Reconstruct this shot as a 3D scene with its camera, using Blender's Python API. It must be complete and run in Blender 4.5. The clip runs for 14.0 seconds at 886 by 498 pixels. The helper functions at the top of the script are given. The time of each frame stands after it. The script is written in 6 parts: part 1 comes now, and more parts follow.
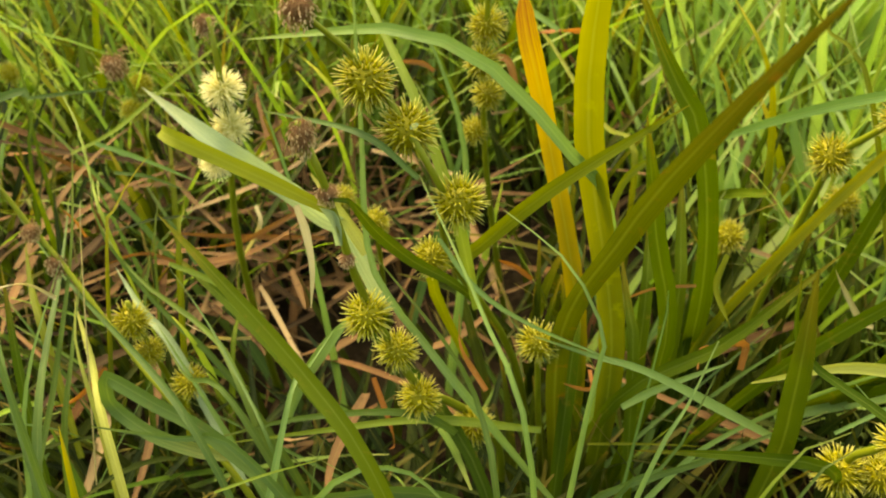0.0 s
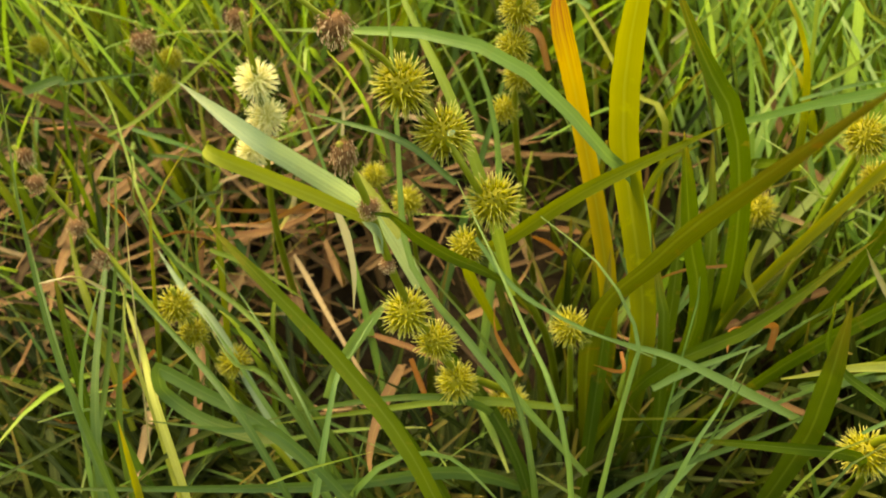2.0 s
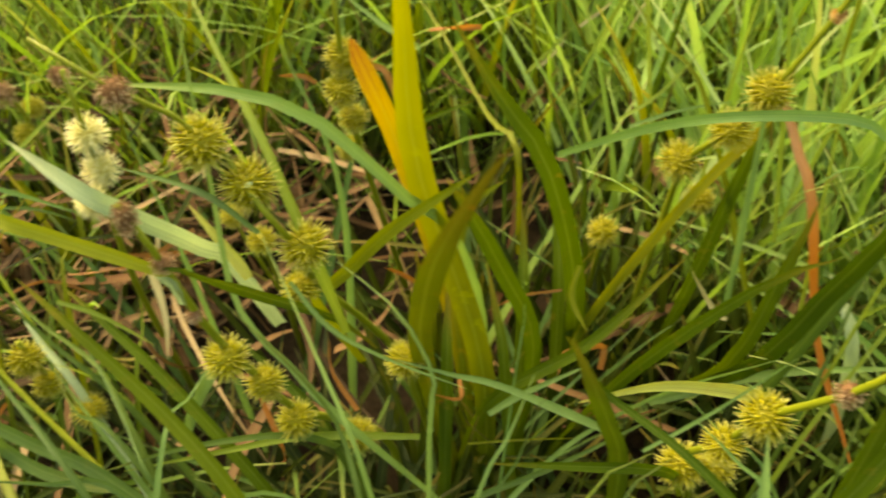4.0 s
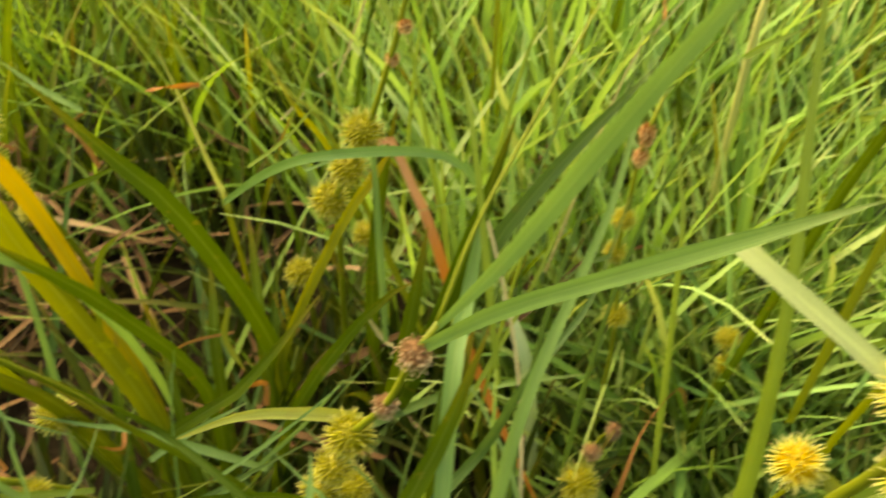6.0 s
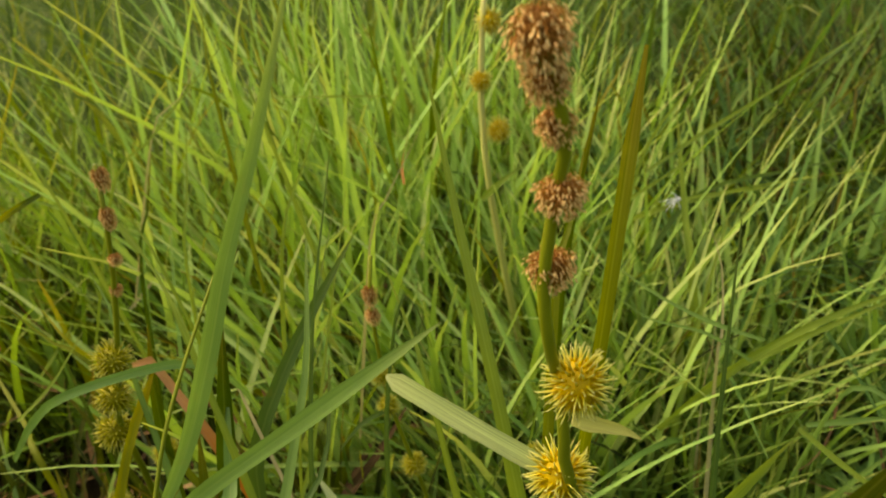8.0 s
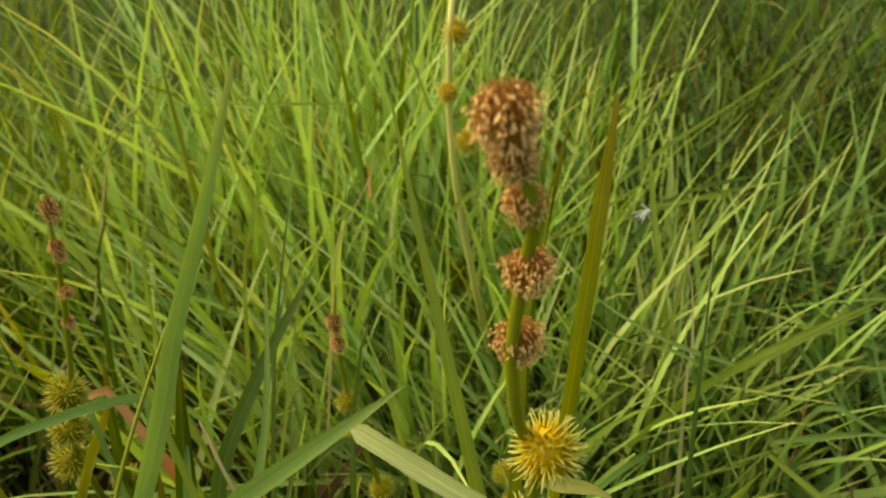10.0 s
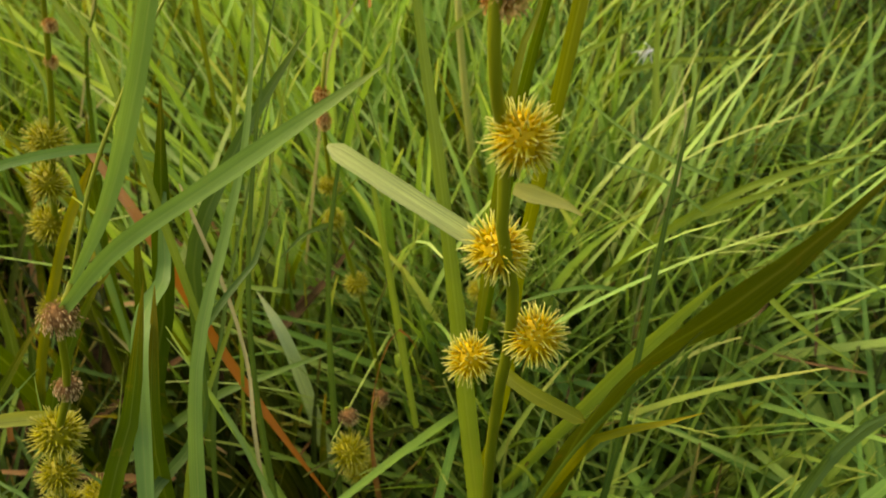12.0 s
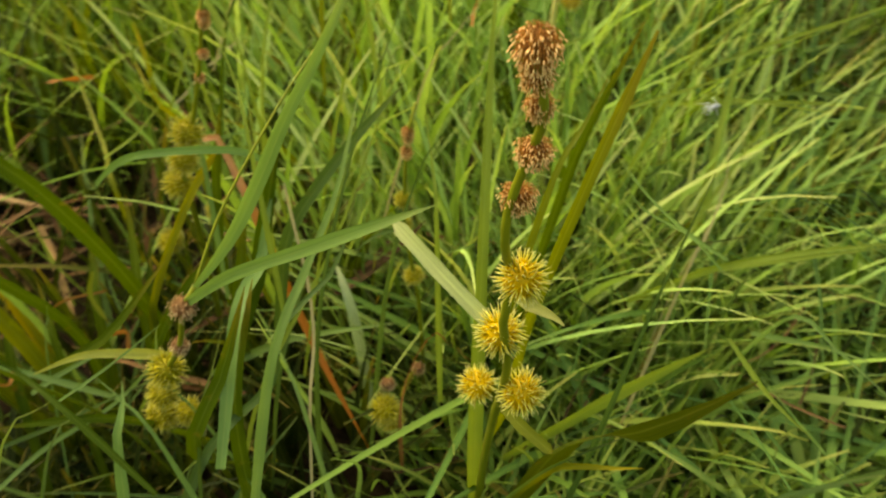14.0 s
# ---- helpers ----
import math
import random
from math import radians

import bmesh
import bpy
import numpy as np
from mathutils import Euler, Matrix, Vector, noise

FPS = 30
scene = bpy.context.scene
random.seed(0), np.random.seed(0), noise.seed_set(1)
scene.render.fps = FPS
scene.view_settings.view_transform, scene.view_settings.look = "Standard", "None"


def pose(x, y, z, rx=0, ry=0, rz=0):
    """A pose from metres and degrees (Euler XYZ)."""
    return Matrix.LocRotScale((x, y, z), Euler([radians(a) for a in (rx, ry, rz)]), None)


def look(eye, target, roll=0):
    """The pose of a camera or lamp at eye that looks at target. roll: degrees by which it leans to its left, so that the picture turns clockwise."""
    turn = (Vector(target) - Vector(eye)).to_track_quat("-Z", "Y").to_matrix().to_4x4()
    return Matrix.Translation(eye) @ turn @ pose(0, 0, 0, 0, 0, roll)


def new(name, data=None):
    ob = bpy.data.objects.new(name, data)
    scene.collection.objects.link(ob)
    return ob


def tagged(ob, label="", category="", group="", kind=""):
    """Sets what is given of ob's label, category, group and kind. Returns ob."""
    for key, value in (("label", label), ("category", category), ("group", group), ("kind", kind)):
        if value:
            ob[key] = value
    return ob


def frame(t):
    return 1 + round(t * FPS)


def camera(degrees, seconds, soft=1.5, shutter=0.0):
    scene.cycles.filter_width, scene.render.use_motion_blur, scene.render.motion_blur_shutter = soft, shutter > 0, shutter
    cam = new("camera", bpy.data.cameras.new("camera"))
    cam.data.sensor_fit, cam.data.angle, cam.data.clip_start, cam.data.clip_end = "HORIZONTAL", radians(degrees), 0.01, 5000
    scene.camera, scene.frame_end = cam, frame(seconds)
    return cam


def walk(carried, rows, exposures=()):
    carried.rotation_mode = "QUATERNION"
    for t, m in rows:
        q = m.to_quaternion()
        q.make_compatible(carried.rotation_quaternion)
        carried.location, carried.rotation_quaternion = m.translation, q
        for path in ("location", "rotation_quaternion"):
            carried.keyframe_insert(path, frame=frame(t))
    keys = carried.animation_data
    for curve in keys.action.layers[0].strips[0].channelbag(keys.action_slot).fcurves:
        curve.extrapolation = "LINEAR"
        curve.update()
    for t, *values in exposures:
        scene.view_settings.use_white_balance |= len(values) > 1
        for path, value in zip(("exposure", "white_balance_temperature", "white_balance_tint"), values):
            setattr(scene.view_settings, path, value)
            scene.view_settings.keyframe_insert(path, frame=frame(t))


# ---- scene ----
# ---------------------------------------------------------------- camera
cam = camera(57.24, 14.0, soft=1.7, shutter=0.5)
cam.data.dof.use_dof, cam.data.dof.focus_distance, cam.data.dof.aperture_fstop = True, 0.25, 22.0
PATH = [
    (0, 0.03849, -0.00519, 0.41023, 52.108, -1.233, 5.181),
    (0.5, 0.03416, -0.00197, 0.40849, 51.312, -1.870, 6.469),
    (1, 0.03070, 0.00372, 0.40562, 47.346, -0.121, 6.603),
    (1.5, 0.03510, 0.00716, 0.43042, 46.251, 0.581, 5.864),
    (2, 0.03173, 0.00546, 0.43458, 46.960, 0.374, 5.830),
    (2.2, 0.03249, 0.00592, 0.43711, 47.027, 0.410, 5.681),
    (4.3, 0.10688, 0.00752, 0.44910, 47.988, 0.558, -0.559),
    (4.5, 0.12180, 0.00727, 0.44813, 47.886, 0.505, -2.168),
    (4.8, 0.13853, 0.00269, 0.44891, 47.809, 0.804, -2.984),
    (5, 0.15509, -0.00186, 0.44854, 47.892, 1.013, -3.465),
    (5.5, 0.18577, -0.00836, 0.45050, 47.765, 2.284, -5.077),
    (5.8, 0.20003, -0.00622, 0.45397, 48.690, 2.061, -4.792),
    (6, 0.20976, -0.01224, 0.45607, 51.215, 0.724, -5.643),
    (6.2, 0.21804, -0.01618, 0.44980, 52.021, 0.171, -6.339),
    (6.5, 0.23178, -0.02731, 0.45727, 54.587, 3.140, -8.607),
    (6.8, 0.24282, -0.04846, 0.46532, 58.057, 7.945, -12.726),
    (7, 0.25439, -0.05887, 0.45485, 59.220, 9.488, -15.036),
    (7.2, 0.26888, -0.05747, 0.45333, 60.577, 8.895, -17.527),
    (7.5, 0.27841, -0.05285, 0.46423, 61.300, 9.753, -17.776),
    (8, 0.28148, -0.04977, 0.46489, 61.901, 10.227, -18.544),
    (8.2, 0.27801, -0.04905, 0.46731, 61.352, 10.388, -18.579),
    (10.3, 0.29253, -0.03412, 0.47646, 59.931, 9.011, -20.812),
    (10.5, 0.29317, -0.03995, 0.46831, 59.157, 8.140, -20.183),
    (11, 0.28867, -0.05167, 0.45430, 57.434, 6.402, -19.187),
    (11.5, 0.28231, -0.05776, 0.44011, 55.803, 5.521, -18.544),
    (12, 0.27921, -0.05970, 0.42840, 54.602, 4.790, -18.055),
    (12.5, 0.27787, -0.06699, 0.44947, 54.062, 0.347, -17.381),
    (13, 0.27502, -0.08282, 0.49817, 51.649, 2.036, -16.581),
    (13.5, 0.27581, -0.08970, 0.51481, 49.567, 0.990, -14.996),
    (14, 0.29574, -0.08635, 0.52098, 48.047, 0.247, -6.700),
]
EXPOSURES = [(0.0, 1.91, 8900, 5), (2.2, 1.91, 8900, 5), (4.3, 1.87, 8900, 6), (6.0, 1.79, 8900, 6), (7.5, 1.11, 8900, 5), (8.2, 0.97, 8900, 4), (10.3, 0.99, 8900, 4), (12.0, 1.13, 8900, 4), (14.0, 1.30, 8900, 4)]
walk(cam, [(t, pose(*p)) for t, *p in PATH], EXPOSURES)

# ---------------------------------------------------------------- light
world = bpy.data.worlds.new("overcast_sky")
scene.world = world
world.use_nodes = True
wn = world.node_tree
sky = wn.nodes.new("ShaderNodeTexSky")
sky.sky_type = "NISHITA"
sky.sun_disc = False
sky.sun_elevation = radians(58)
sky.sun_rotation = radians(-42)
sky.air_density = 1.6
sky.dust_density = 5.0
sky.ozone_density = 0.6
wn.links.new(sky.outputs["Color"], wn.nodes["Background"].inputs["Color"])
wn.nodes["Background"].inputs["Strength"].default_value = 0.15

sun_data = bpy.data.lights.new("sun", "SUN")
sun_data.energy = 1.05
sun_data.angle = radians(40)
sun_data.color = (1.0, 0.93, 0.80)
sun = new("sun", sun_data)
sun.matrix_world = look((-0.9, 1.4, 2.5), (0.1, 0.3, 0.1))


# ---------------------------------------------------------------- materials
def nodes_of(name):
    m = bpy.data.materials.new(name)
    m.use_nodes = True
    nt = m.node_tree
    for n in list(nt.nodes):
        nt.nodes.remove(n)
    return m, nt


def ramp(nt, stops, source):
    r = nt.nodes.new("ShaderNodeValToRGB")
    els = r.color_ramp.elements
    while len(els) < len(stops):
        els.new(0.5)
    for e, (p, c) in zip(els, stops):
        e.position, e.color = p, (*c, 1)
    nt.links.new(source, r.inputs["Fac"])
    return r.outputs["Color"]


def mixed(nt, mode, fac, a, b):
    n = nt.nodes.new("ShaderNodeMix")
    n.data_type, n.blend_type = "RGBA", mode
    for key, v in ((0, fac), (6, a), (7, b)):
        if isinstance(v, (float, int)):
            n.inputs[key].default_value = v
        elif isinstance(v, tuple):
            n.inputs[key].default_value = (*v, 1)
        else:
            nt.links.new(v, n.inputs[key])
    return n.outputs[2]


def math_node(nt, op, a, b):
    n = nt.nodes.new("ShaderNodeMath")
    n.operation = op
    for key, v in ((0, a), (1, b)):
        if isinstance(v, (float, int)):
            n.inputs[key].default_value = v
        else:
            nt.links.new(v, n.inputs[key])
    return n.outputs[0]


def noise_tex(nt, vector, scale, detail=3.0, rough=0.6):
    n = nt.nodes.new("ShaderNodeTexNoise")
    n.inputs["Scale"].default_value = scale
    n.inputs["Detail"].default_value = detail
    n.inputs["Roughness"].default_value = rough
    nt.links.new(vector, n.inputs["Vector"])
    return n.outputs["Fac"]


def leaf_material(name, tones, tip, tip_amount, blotch=(0.30, 0.17, 0.03), blotch_amount=0.25, island=True,
                  glow_through=0.38, rough=0.58, vein=0.28, through_tint=(1.3, 1.25, 0.6), low=None, blotch_scale=95.0, blotch_from=0.60, tip_from=0.86, gloss=0.20, low_span=(0.36, 0.74)):
    """A blade: colour by piece, long veins, withered tip, blotches, light through the thin leaf."""
    m, nt = nodes_of(name)
    out = nt.nodes.new("ShaderNodeOutputMaterial")
    if island:
        rnd = nt.nodes.new("ShaderNodeNewGeometry").outputs["Random Per Island"]
    else:
        rnd = nt.nodes.new("ShaderNodeObjectInfo").outputs["Random"]
    uv = nt.nodes.new("ShaderNodeTexCoord")
    sep = nt.nodes.new("ShaderNodeSeparateXYZ")
    nt.links.new(uv.outputs["UV"], sep.inputs[0])
    base = ramp(nt, tones, rnd)
    if low:
        lw = nt.nodes.new("ShaderNodeMapRange")
        lw.inputs[1].default_value, lw.inputs[2].default_value = low_span
        nt.links.new(math_node(nt, "ADD", sep.outputs[1], math_node(nt, "MULTIPLY", math_node(nt, "ABSOLUTE", math_node(nt, "SUBTRACT", sep.outputs[0], 0.5), 0.0), 0.35)), lw.inputs[0])
        base = mixed(nt, "MIX", lw.outputs[0], low, base)
    # broad change of tone over the blade
    n1 = noise_tex(nt, uv.outputs["Object"], 28.0, 2.0)
    base = mixed(nt, "OVERLAY", 0.45, base, ramp(nt, ((0.3, (0.33, 0.36, 0.30)), (0.7, (0.62, 0.60, 0.45))), n1))
    # veins along the blade
    st = nt.nodes.new("ShaderNodeCombineXYZ")
    nt.links.new(math_node(nt, "MULTIPLY", sep.outputs[0], 24.0), st.inputs[0])
    nt.links.new(math_node(nt, "MULTIPLY", sep.outputs[1], 1.3), st.inputs[1])
    nt.links.new(math_node(nt, "MULTIPLY", rnd, 40.0), st.inputs[2])
    v1 = noise_tex(nt, st.outputs[0], 1.0, 2.0)
    base = mixed(nt, "OVERLAY", vein, base, ramp(nt, ((0.36, (0.30, 0.30, 0.30)), (0.64, (0.70, 0.70, 0.66))), v1))
    # pale midrib
    off = math_node(nt, "ABSOLUTE", math_node(nt, "SUBTRACT", sep.outputs[0], 0.5), 0.0)
    rib = nt.nodes.new("ShaderNodeMapRange")
    rib.inputs[1].default_value, rib.inputs[2].default_value = 0.02, 0.07
    rib.inputs[3].default_value, rib.inputs[4].default_value = 0.35, 0.0
    nt.links.new(off, rib.inputs[0])
    base = mixed(nt, "SCREEN", rib.outputs[0], base, (0.10, 0.11, 0.03))
    # withered tip
    shift = math_node(nt, "MULTIPLY", math_node(nt, "SUBTRACT", rnd, 0.5), 0.5 if island else 0.12)
    w = math_node(nt, "ADD", math_node(nt, "ADD", sep.outputs[1], shift),
                  math_node(nt, "MULTIPLY", math_node(nt, "SUBTRACT", v1, 0.5), 0.5))
    wr = nt.nodes.new("ShaderNodeMapRange")
    wr.inputs[1].default_value, wr.inputs[2].default_value = (0.80, 1.12) if island else (tip_from, tip_from + 0.2)
    wr.inputs[4].default_value = tip_amount
    nt.links.new(w, wr.inputs[0])
    base = mixed(nt, "MIX", wr.outputs[0], base, tip)
    # rusty blotches
    n2 = noise_tex(nt, uv.outputs["Object"], blotch_scale, 4.0, 0.7)
    br = nt.nodes.new("ShaderNodeMapRange")
    br.inputs[1].default_value, br.inputs[2].default_value = blotch_from, blotch_from + 0.10
    br.inputs[4].default_value = blotch_amount
    nt.links.new(n2, br.inputs[0])
    base = mixed(nt, "MIX", br.outputs[0], base, blotch)
    p = nt.nodes.new("ShaderNodeBsdfPrincipled")
    nt.links.new(base, p.inputs["Base Color"])
    p.inputs["Roughness"].default_value = rough
    p.inputs["Specular IOR Level"].default_value = gloss
    bump = nt.nodes.new("ShaderNodeBump")
    bump.inputs["Strength"].default_value = 0.25
    bump.inputs["Distance"].default_value = 0.0006
    nt.links.new(v1, bump.inputs["Height"])
    nt.links.new(bump.outputs[0], p.inputs["Normal"])
    tr = nt.nodes.new("ShaderNodeBsdfTranslucent")
    nt.links.new(mixed(nt, "MULTIPLY", 1.0, base, through_tint), tr.inputs["Color"])
    ms = nt.nodes.new("ShaderNodeMixShader")
    ms.inputs[0].default_value = glow_through
    nt.links.new(p.outputs[0], ms.inputs[1])
    nt.links.new(tr.outputs[0], ms.inputs[2])
    nt.links.new(ms.outputs[0], out.inputs[0])
    return m


def along_material(name, stops, rough=0.55, glow=0.0, grain=60.0):
    """Colour along a spike, filament or stem by its second UV coordinate, with some grain."""
    m, nt = nodes_of(name)
    out = nt.nodes.new("ShaderNodeOutputMaterial")
    uv = nt.nodes.new("ShaderNodeTexCoord")
    sep = nt.nodes.new("ShaderNodeSeparateXYZ")
    nt.links.new(uv.outputs["UV"], sep.inputs[0])
    g = noise_tex(nt, uv.outputs["Object"], grain, 3.0)
    rnd = nt.nodes.new("ShaderNodeNewGeometry").outputs["Random Per Island"]
    base = ramp(nt, stops, sep.outputs[1])
    base = mixed(nt, "OVERLAY", 0.5, base, ramp(nt, ((0.3, (0.36, 0.36, 0.36)), (0.7, (0.64, 0.62, 0.56))), g))
    base = mixed(nt, "OVERLAY", 0.6, base, ramp(nt, ((0.0, (0.32, 0.32, 0.32)), (1.0, (0.68, 0.67, 0.60))), rnd))
    p = nt.nodes.new("ShaderNodeBsdfPrincipled")
    nt.links.new(base, p.inputs["Base Color"])
    p.inputs["Roughness"].default_value = rough
    p.inputs["Specular IOR Level"].default_value = 0.2
    if glow:
        tr = nt.nodes.new("ShaderNodeBsdfTranslucent")
        nt.links.new(base, tr.inputs["Color"])
        ms = nt.nodes.new("ShaderNodeMixShader")
        ms.inputs[0].default_value = glow
        nt.links.new(p.outputs[0], ms.inputs[1])
        nt.links.new(tr.outputs[0], ms.inputs[2])
        nt.links.new(ms.outputs[0], out.inputs[0])
    else:
        nt.links.new(p.outputs[0], out.inputs[0])
    return m


def soil_material():
    m, nt = nodes_of("shade_dark_soil")
    out = nt.nodes.new("ShaderNodeOutputMaterial")
    tc = nt.nodes.new("ShaderNodeTexCoord")
    a = noise_tex(nt, tc.outputs["Object"], 9.0, 6.0, 0.7)
    b = noise_tex(nt, tc.outputs["Object"], 120.0, 5.0, 0.7)
    # near-black tones: shade beneath the dense plants is put into the soil colour
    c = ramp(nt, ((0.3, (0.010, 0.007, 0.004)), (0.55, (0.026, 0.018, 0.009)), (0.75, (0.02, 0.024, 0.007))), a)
    # turf colour away from the shade-dark middle
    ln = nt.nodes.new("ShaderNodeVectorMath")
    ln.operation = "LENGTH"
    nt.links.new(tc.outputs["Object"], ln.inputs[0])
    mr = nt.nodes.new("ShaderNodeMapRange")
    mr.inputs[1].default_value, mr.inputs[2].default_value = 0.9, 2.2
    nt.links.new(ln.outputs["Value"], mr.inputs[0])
    turf = ramp(nt, ((0.3, (0.020, 0.042, 0.006)), (0.7, (0.045, 0.075, 0.010))), noise_tex(nt, tc.outputs["Object"], 22.0, 6.0, 0.75))
    c = mixed(nt, "MIX", mr.outputs[0], c, turf)
    c = mixed(nt, "OVERLAY", 0.8, c, ramp(nt, ((0.3, (0.2, 0.2, 0.2)), (0.7, (0.8, 0.78, 0.7))), b))
    p = nt.nodes.new("ShaderNodeBsdfPrincipled")
    nt.links.new(c, p.inputs["Base Color"])
    p.inputs["Roughness"].default_value = 0.95
    p.inputs["Specular IOR Level"].default_value = 0.05
    bump = nt.nodes.new("ShaderNodeBump")
    bump.inputs["Strength"].default_value = 0.8
    bump.inputs["Distance"].default_value = 0.01
    nt.links.new(b, bump.inputs["Height"])
    nt.links.new(bump.outputs[0], p.inputs["Normal"])
    nt.links.new(p.outputs[0], out.inputs[0])
    return m


STRAP = leaf_material("bur_reed_leaf", ((0.0, (0.0355, 0.0655, 0.0037)), (0.35, (0.0533, 0.0890, 0.0044)), (0.7, (0.0725, 0.1092, 0.0052)), (1.0, (0.0459, 0.0823, 0.0052))),
                      (0.36, 0.20, 0.03), 0.45, island=False, glow_through=0.34, gloss=0.08)
YELLOW = leaf_material("yellowing_leaf", ((0.0, (0.36, 0.245, 0.012)), (1.0, (0.40, 0.275, 0.014))),
                       (0.15, 0.055, 0.014), 1.0, blotch=(0.26, 0.15, 0.012), blotch_amount=0.35, vein=0.12, low=(0.06, 0.085, 0.006), low_span=(0.40, 0.90), tip_from=0.80, island=False, glow_through=0.42)
OLIVEYELLOW = leaf_material("olive_yellow_leaf", ((0.0, (0.225, 0.225, 0.010)), (1.0, (0.285, 0.265, 0.012))),
                            (0.36, 0.16, 0.02), 0.25, blotch=(0.25, 0.28, 0.010), blotch_amount=0.3, vein=0.12, low=(0.045, 0.072, 0.005), low_span=(0.30, 1.0), island=False, glow_through=0.42)
OLIVETIP = leaf_material("olive_leaf_brown_tip", ((0.0, (0.130, 0.155, 0.0070)), (1.0, (0.152, 0.170, 0.0085))),
                         (0.40, 0.20, 0.02), 0.5, blotch=(0.24, 0.24, 0.012), blotch_amount=0.3, island=False, tip_from=0.92)
WITHERED = leaf_material("withered_brown_leaf", ((0.0, (0.20, 0.085, 0.025)), (1.0, (0.28, 0.13, 0.04))),
                         (0.3, 0.16, 0.06), 0.5, blotch=(0.10, 0.045, 0.015), blotch_amount=0.6, island=False, rough=0.7, glow_through=0.2)
GRASSLEAF = leaf_material("grass_leaf", ((0.0, (0.0535, 0.1010, 0.0200)), (0.4, (0.0770, 0.1305, 0.0270)), (0.7, (0.0655, 0.1245, 0.0330)), (1.0, (0.0950, 0.1485, 0.0235))),
                          (0.42, 0.38, 0.10), 0.3, island=False, blotch_amount=0.08, rough=0.5, vein=0.16)
LIGHTLEAF = leaf_material("light_leaf", ((0.0, (0.1722, 0.2378, 0.0320)), (1.0, (0.2132, 0.2788, 0.0400))),
                          (0.42, 0.38, 0.10), 0.3, island=False, blotch_amount=0.1, rough=0.5)
BLUELEAF = leaf_material("blue_green_leaf", ((0.0, (0.1173, 0.2111, 0.0539)), (0.5, (0.1642, 0.2581, 0.0741)), (1.0, (0.1486, 0.2424, 0.0539))),
                         (0.40, 0.38, 0.14), 0.3, island=False, blotch_amount=0.08, rough=0.46, through_tint=(1.3, 1.3, 0.8))
CREAMLEAF = leaf_material("cream_bract", ((0.0, (0.34, 0.34, 0.10)), (1.0, (0.40, 0.39, 0.13))),
                          (0.42, 0.36, 0.17), 0.6, blotch=(0.26, 0.28, 0.05), blotch_amount=0.5, island=False)
DARKOLIVE = leaf_material("dark_olive_leaf", ((0.0, (0.058, 0.076, 0.004)), (1.0, (0.068, 0.086, 0.005))),
                          (0.16, 0.07, 0.012), 0.35, blotch=(0.20, 0.08, 0.01), blotch_amount=0.4, island=False, glow_through=0.25, gloss=0.08)
DRYSTALK = leaf_material("dry_stalk", ((0.0, (0.34, 0.30, 0.16)), (1.0, (0.38, 0.33, 0.18))),
                         (0.30, 0.24, 0.12), 0.4, blotch=(0.20, 0.18, 0.06), blotch_amount=0.5, island=False)
STREAKBRACT = leaf_material("streaked_bract", ((0.0, (0.30, 0.36, 0.15)), (1.0, (0.34, 0.39, 0.16))),
                            (0.46, 0.44, 0.22), 0.4, island=False, blotch_amount=0.1, vein=0.7)
# lit copy of the bur-reed leaf: stronger light put into its colour
STRAPLIT = leaf_material("lit_bur_reed_leaf", ((0.0, (0.082, 0.118, 0.006)), (1.0, (0.105, 0.140, 0.008))),
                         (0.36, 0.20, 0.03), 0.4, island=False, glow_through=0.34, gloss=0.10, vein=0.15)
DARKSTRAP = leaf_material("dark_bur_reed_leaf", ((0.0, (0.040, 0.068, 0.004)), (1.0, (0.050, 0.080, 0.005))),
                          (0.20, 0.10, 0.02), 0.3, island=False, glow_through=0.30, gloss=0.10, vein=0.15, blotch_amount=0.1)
PINKDEAD = leaf_material("pinkish_dead_leaf", ((0.0, (0.40, 0.19, 0.095)), (1.0, (0.46, 0.23, 0.12))),
                         (0.42, 0.14, 0.02), 1.0, blotch=(0.30, 0.13, 0.05), blotch_amount=0.4, island=False, rough=0.7, tip_from=0.18)
YELLOWBRACT = leaf_material("yellowish_bract", ((0.0, (0.31, 0.33, 0.070)), (1.0, (0.35, 0.36, 0.085))),
                            (0.40, 0.30, 0.08), 0.5, island=False, blotch_amount=0.2, vein=0.5)
PALELEAF = leaf_material("pale_leaf", ((0.0, (0.26, 0.345, 0.205)), (1.0, (0.28, 0.36, 0.195))),
                         (0.5, 0.42, 0.15), 0.3, island=False, blotch_amount=0.12, rough=0.45, vein=0.40, through_tint=(1.25, 1.25, 0.85))
SPOTLEAF = leaf_material("spotted_leaf", ((0.0, (0.20, 0.225, 0.012)), (1.0, (0.23, 0.245, 0.014))),
                         (0.28, 0.26, 0.02), 0.2, blotch=(0.22, 0.09, 0.015), blotch_amount=0.7, island=False, blotch_scale=60.0, blotch_from=0.66, tip_from=0.80, vein=0.15)
RUST = leaf_material("rusty_dead_leaf", ((0.0, (0.27, 0.095, 0.016)), (1.0, (0.34, 0.145, 0.040))),
                     (0.36, 0.20, 0.08), 0.6, blotch=(0.42, 0.27, 0.13), blotch_amount=0.6, island=False, rough=0.6)
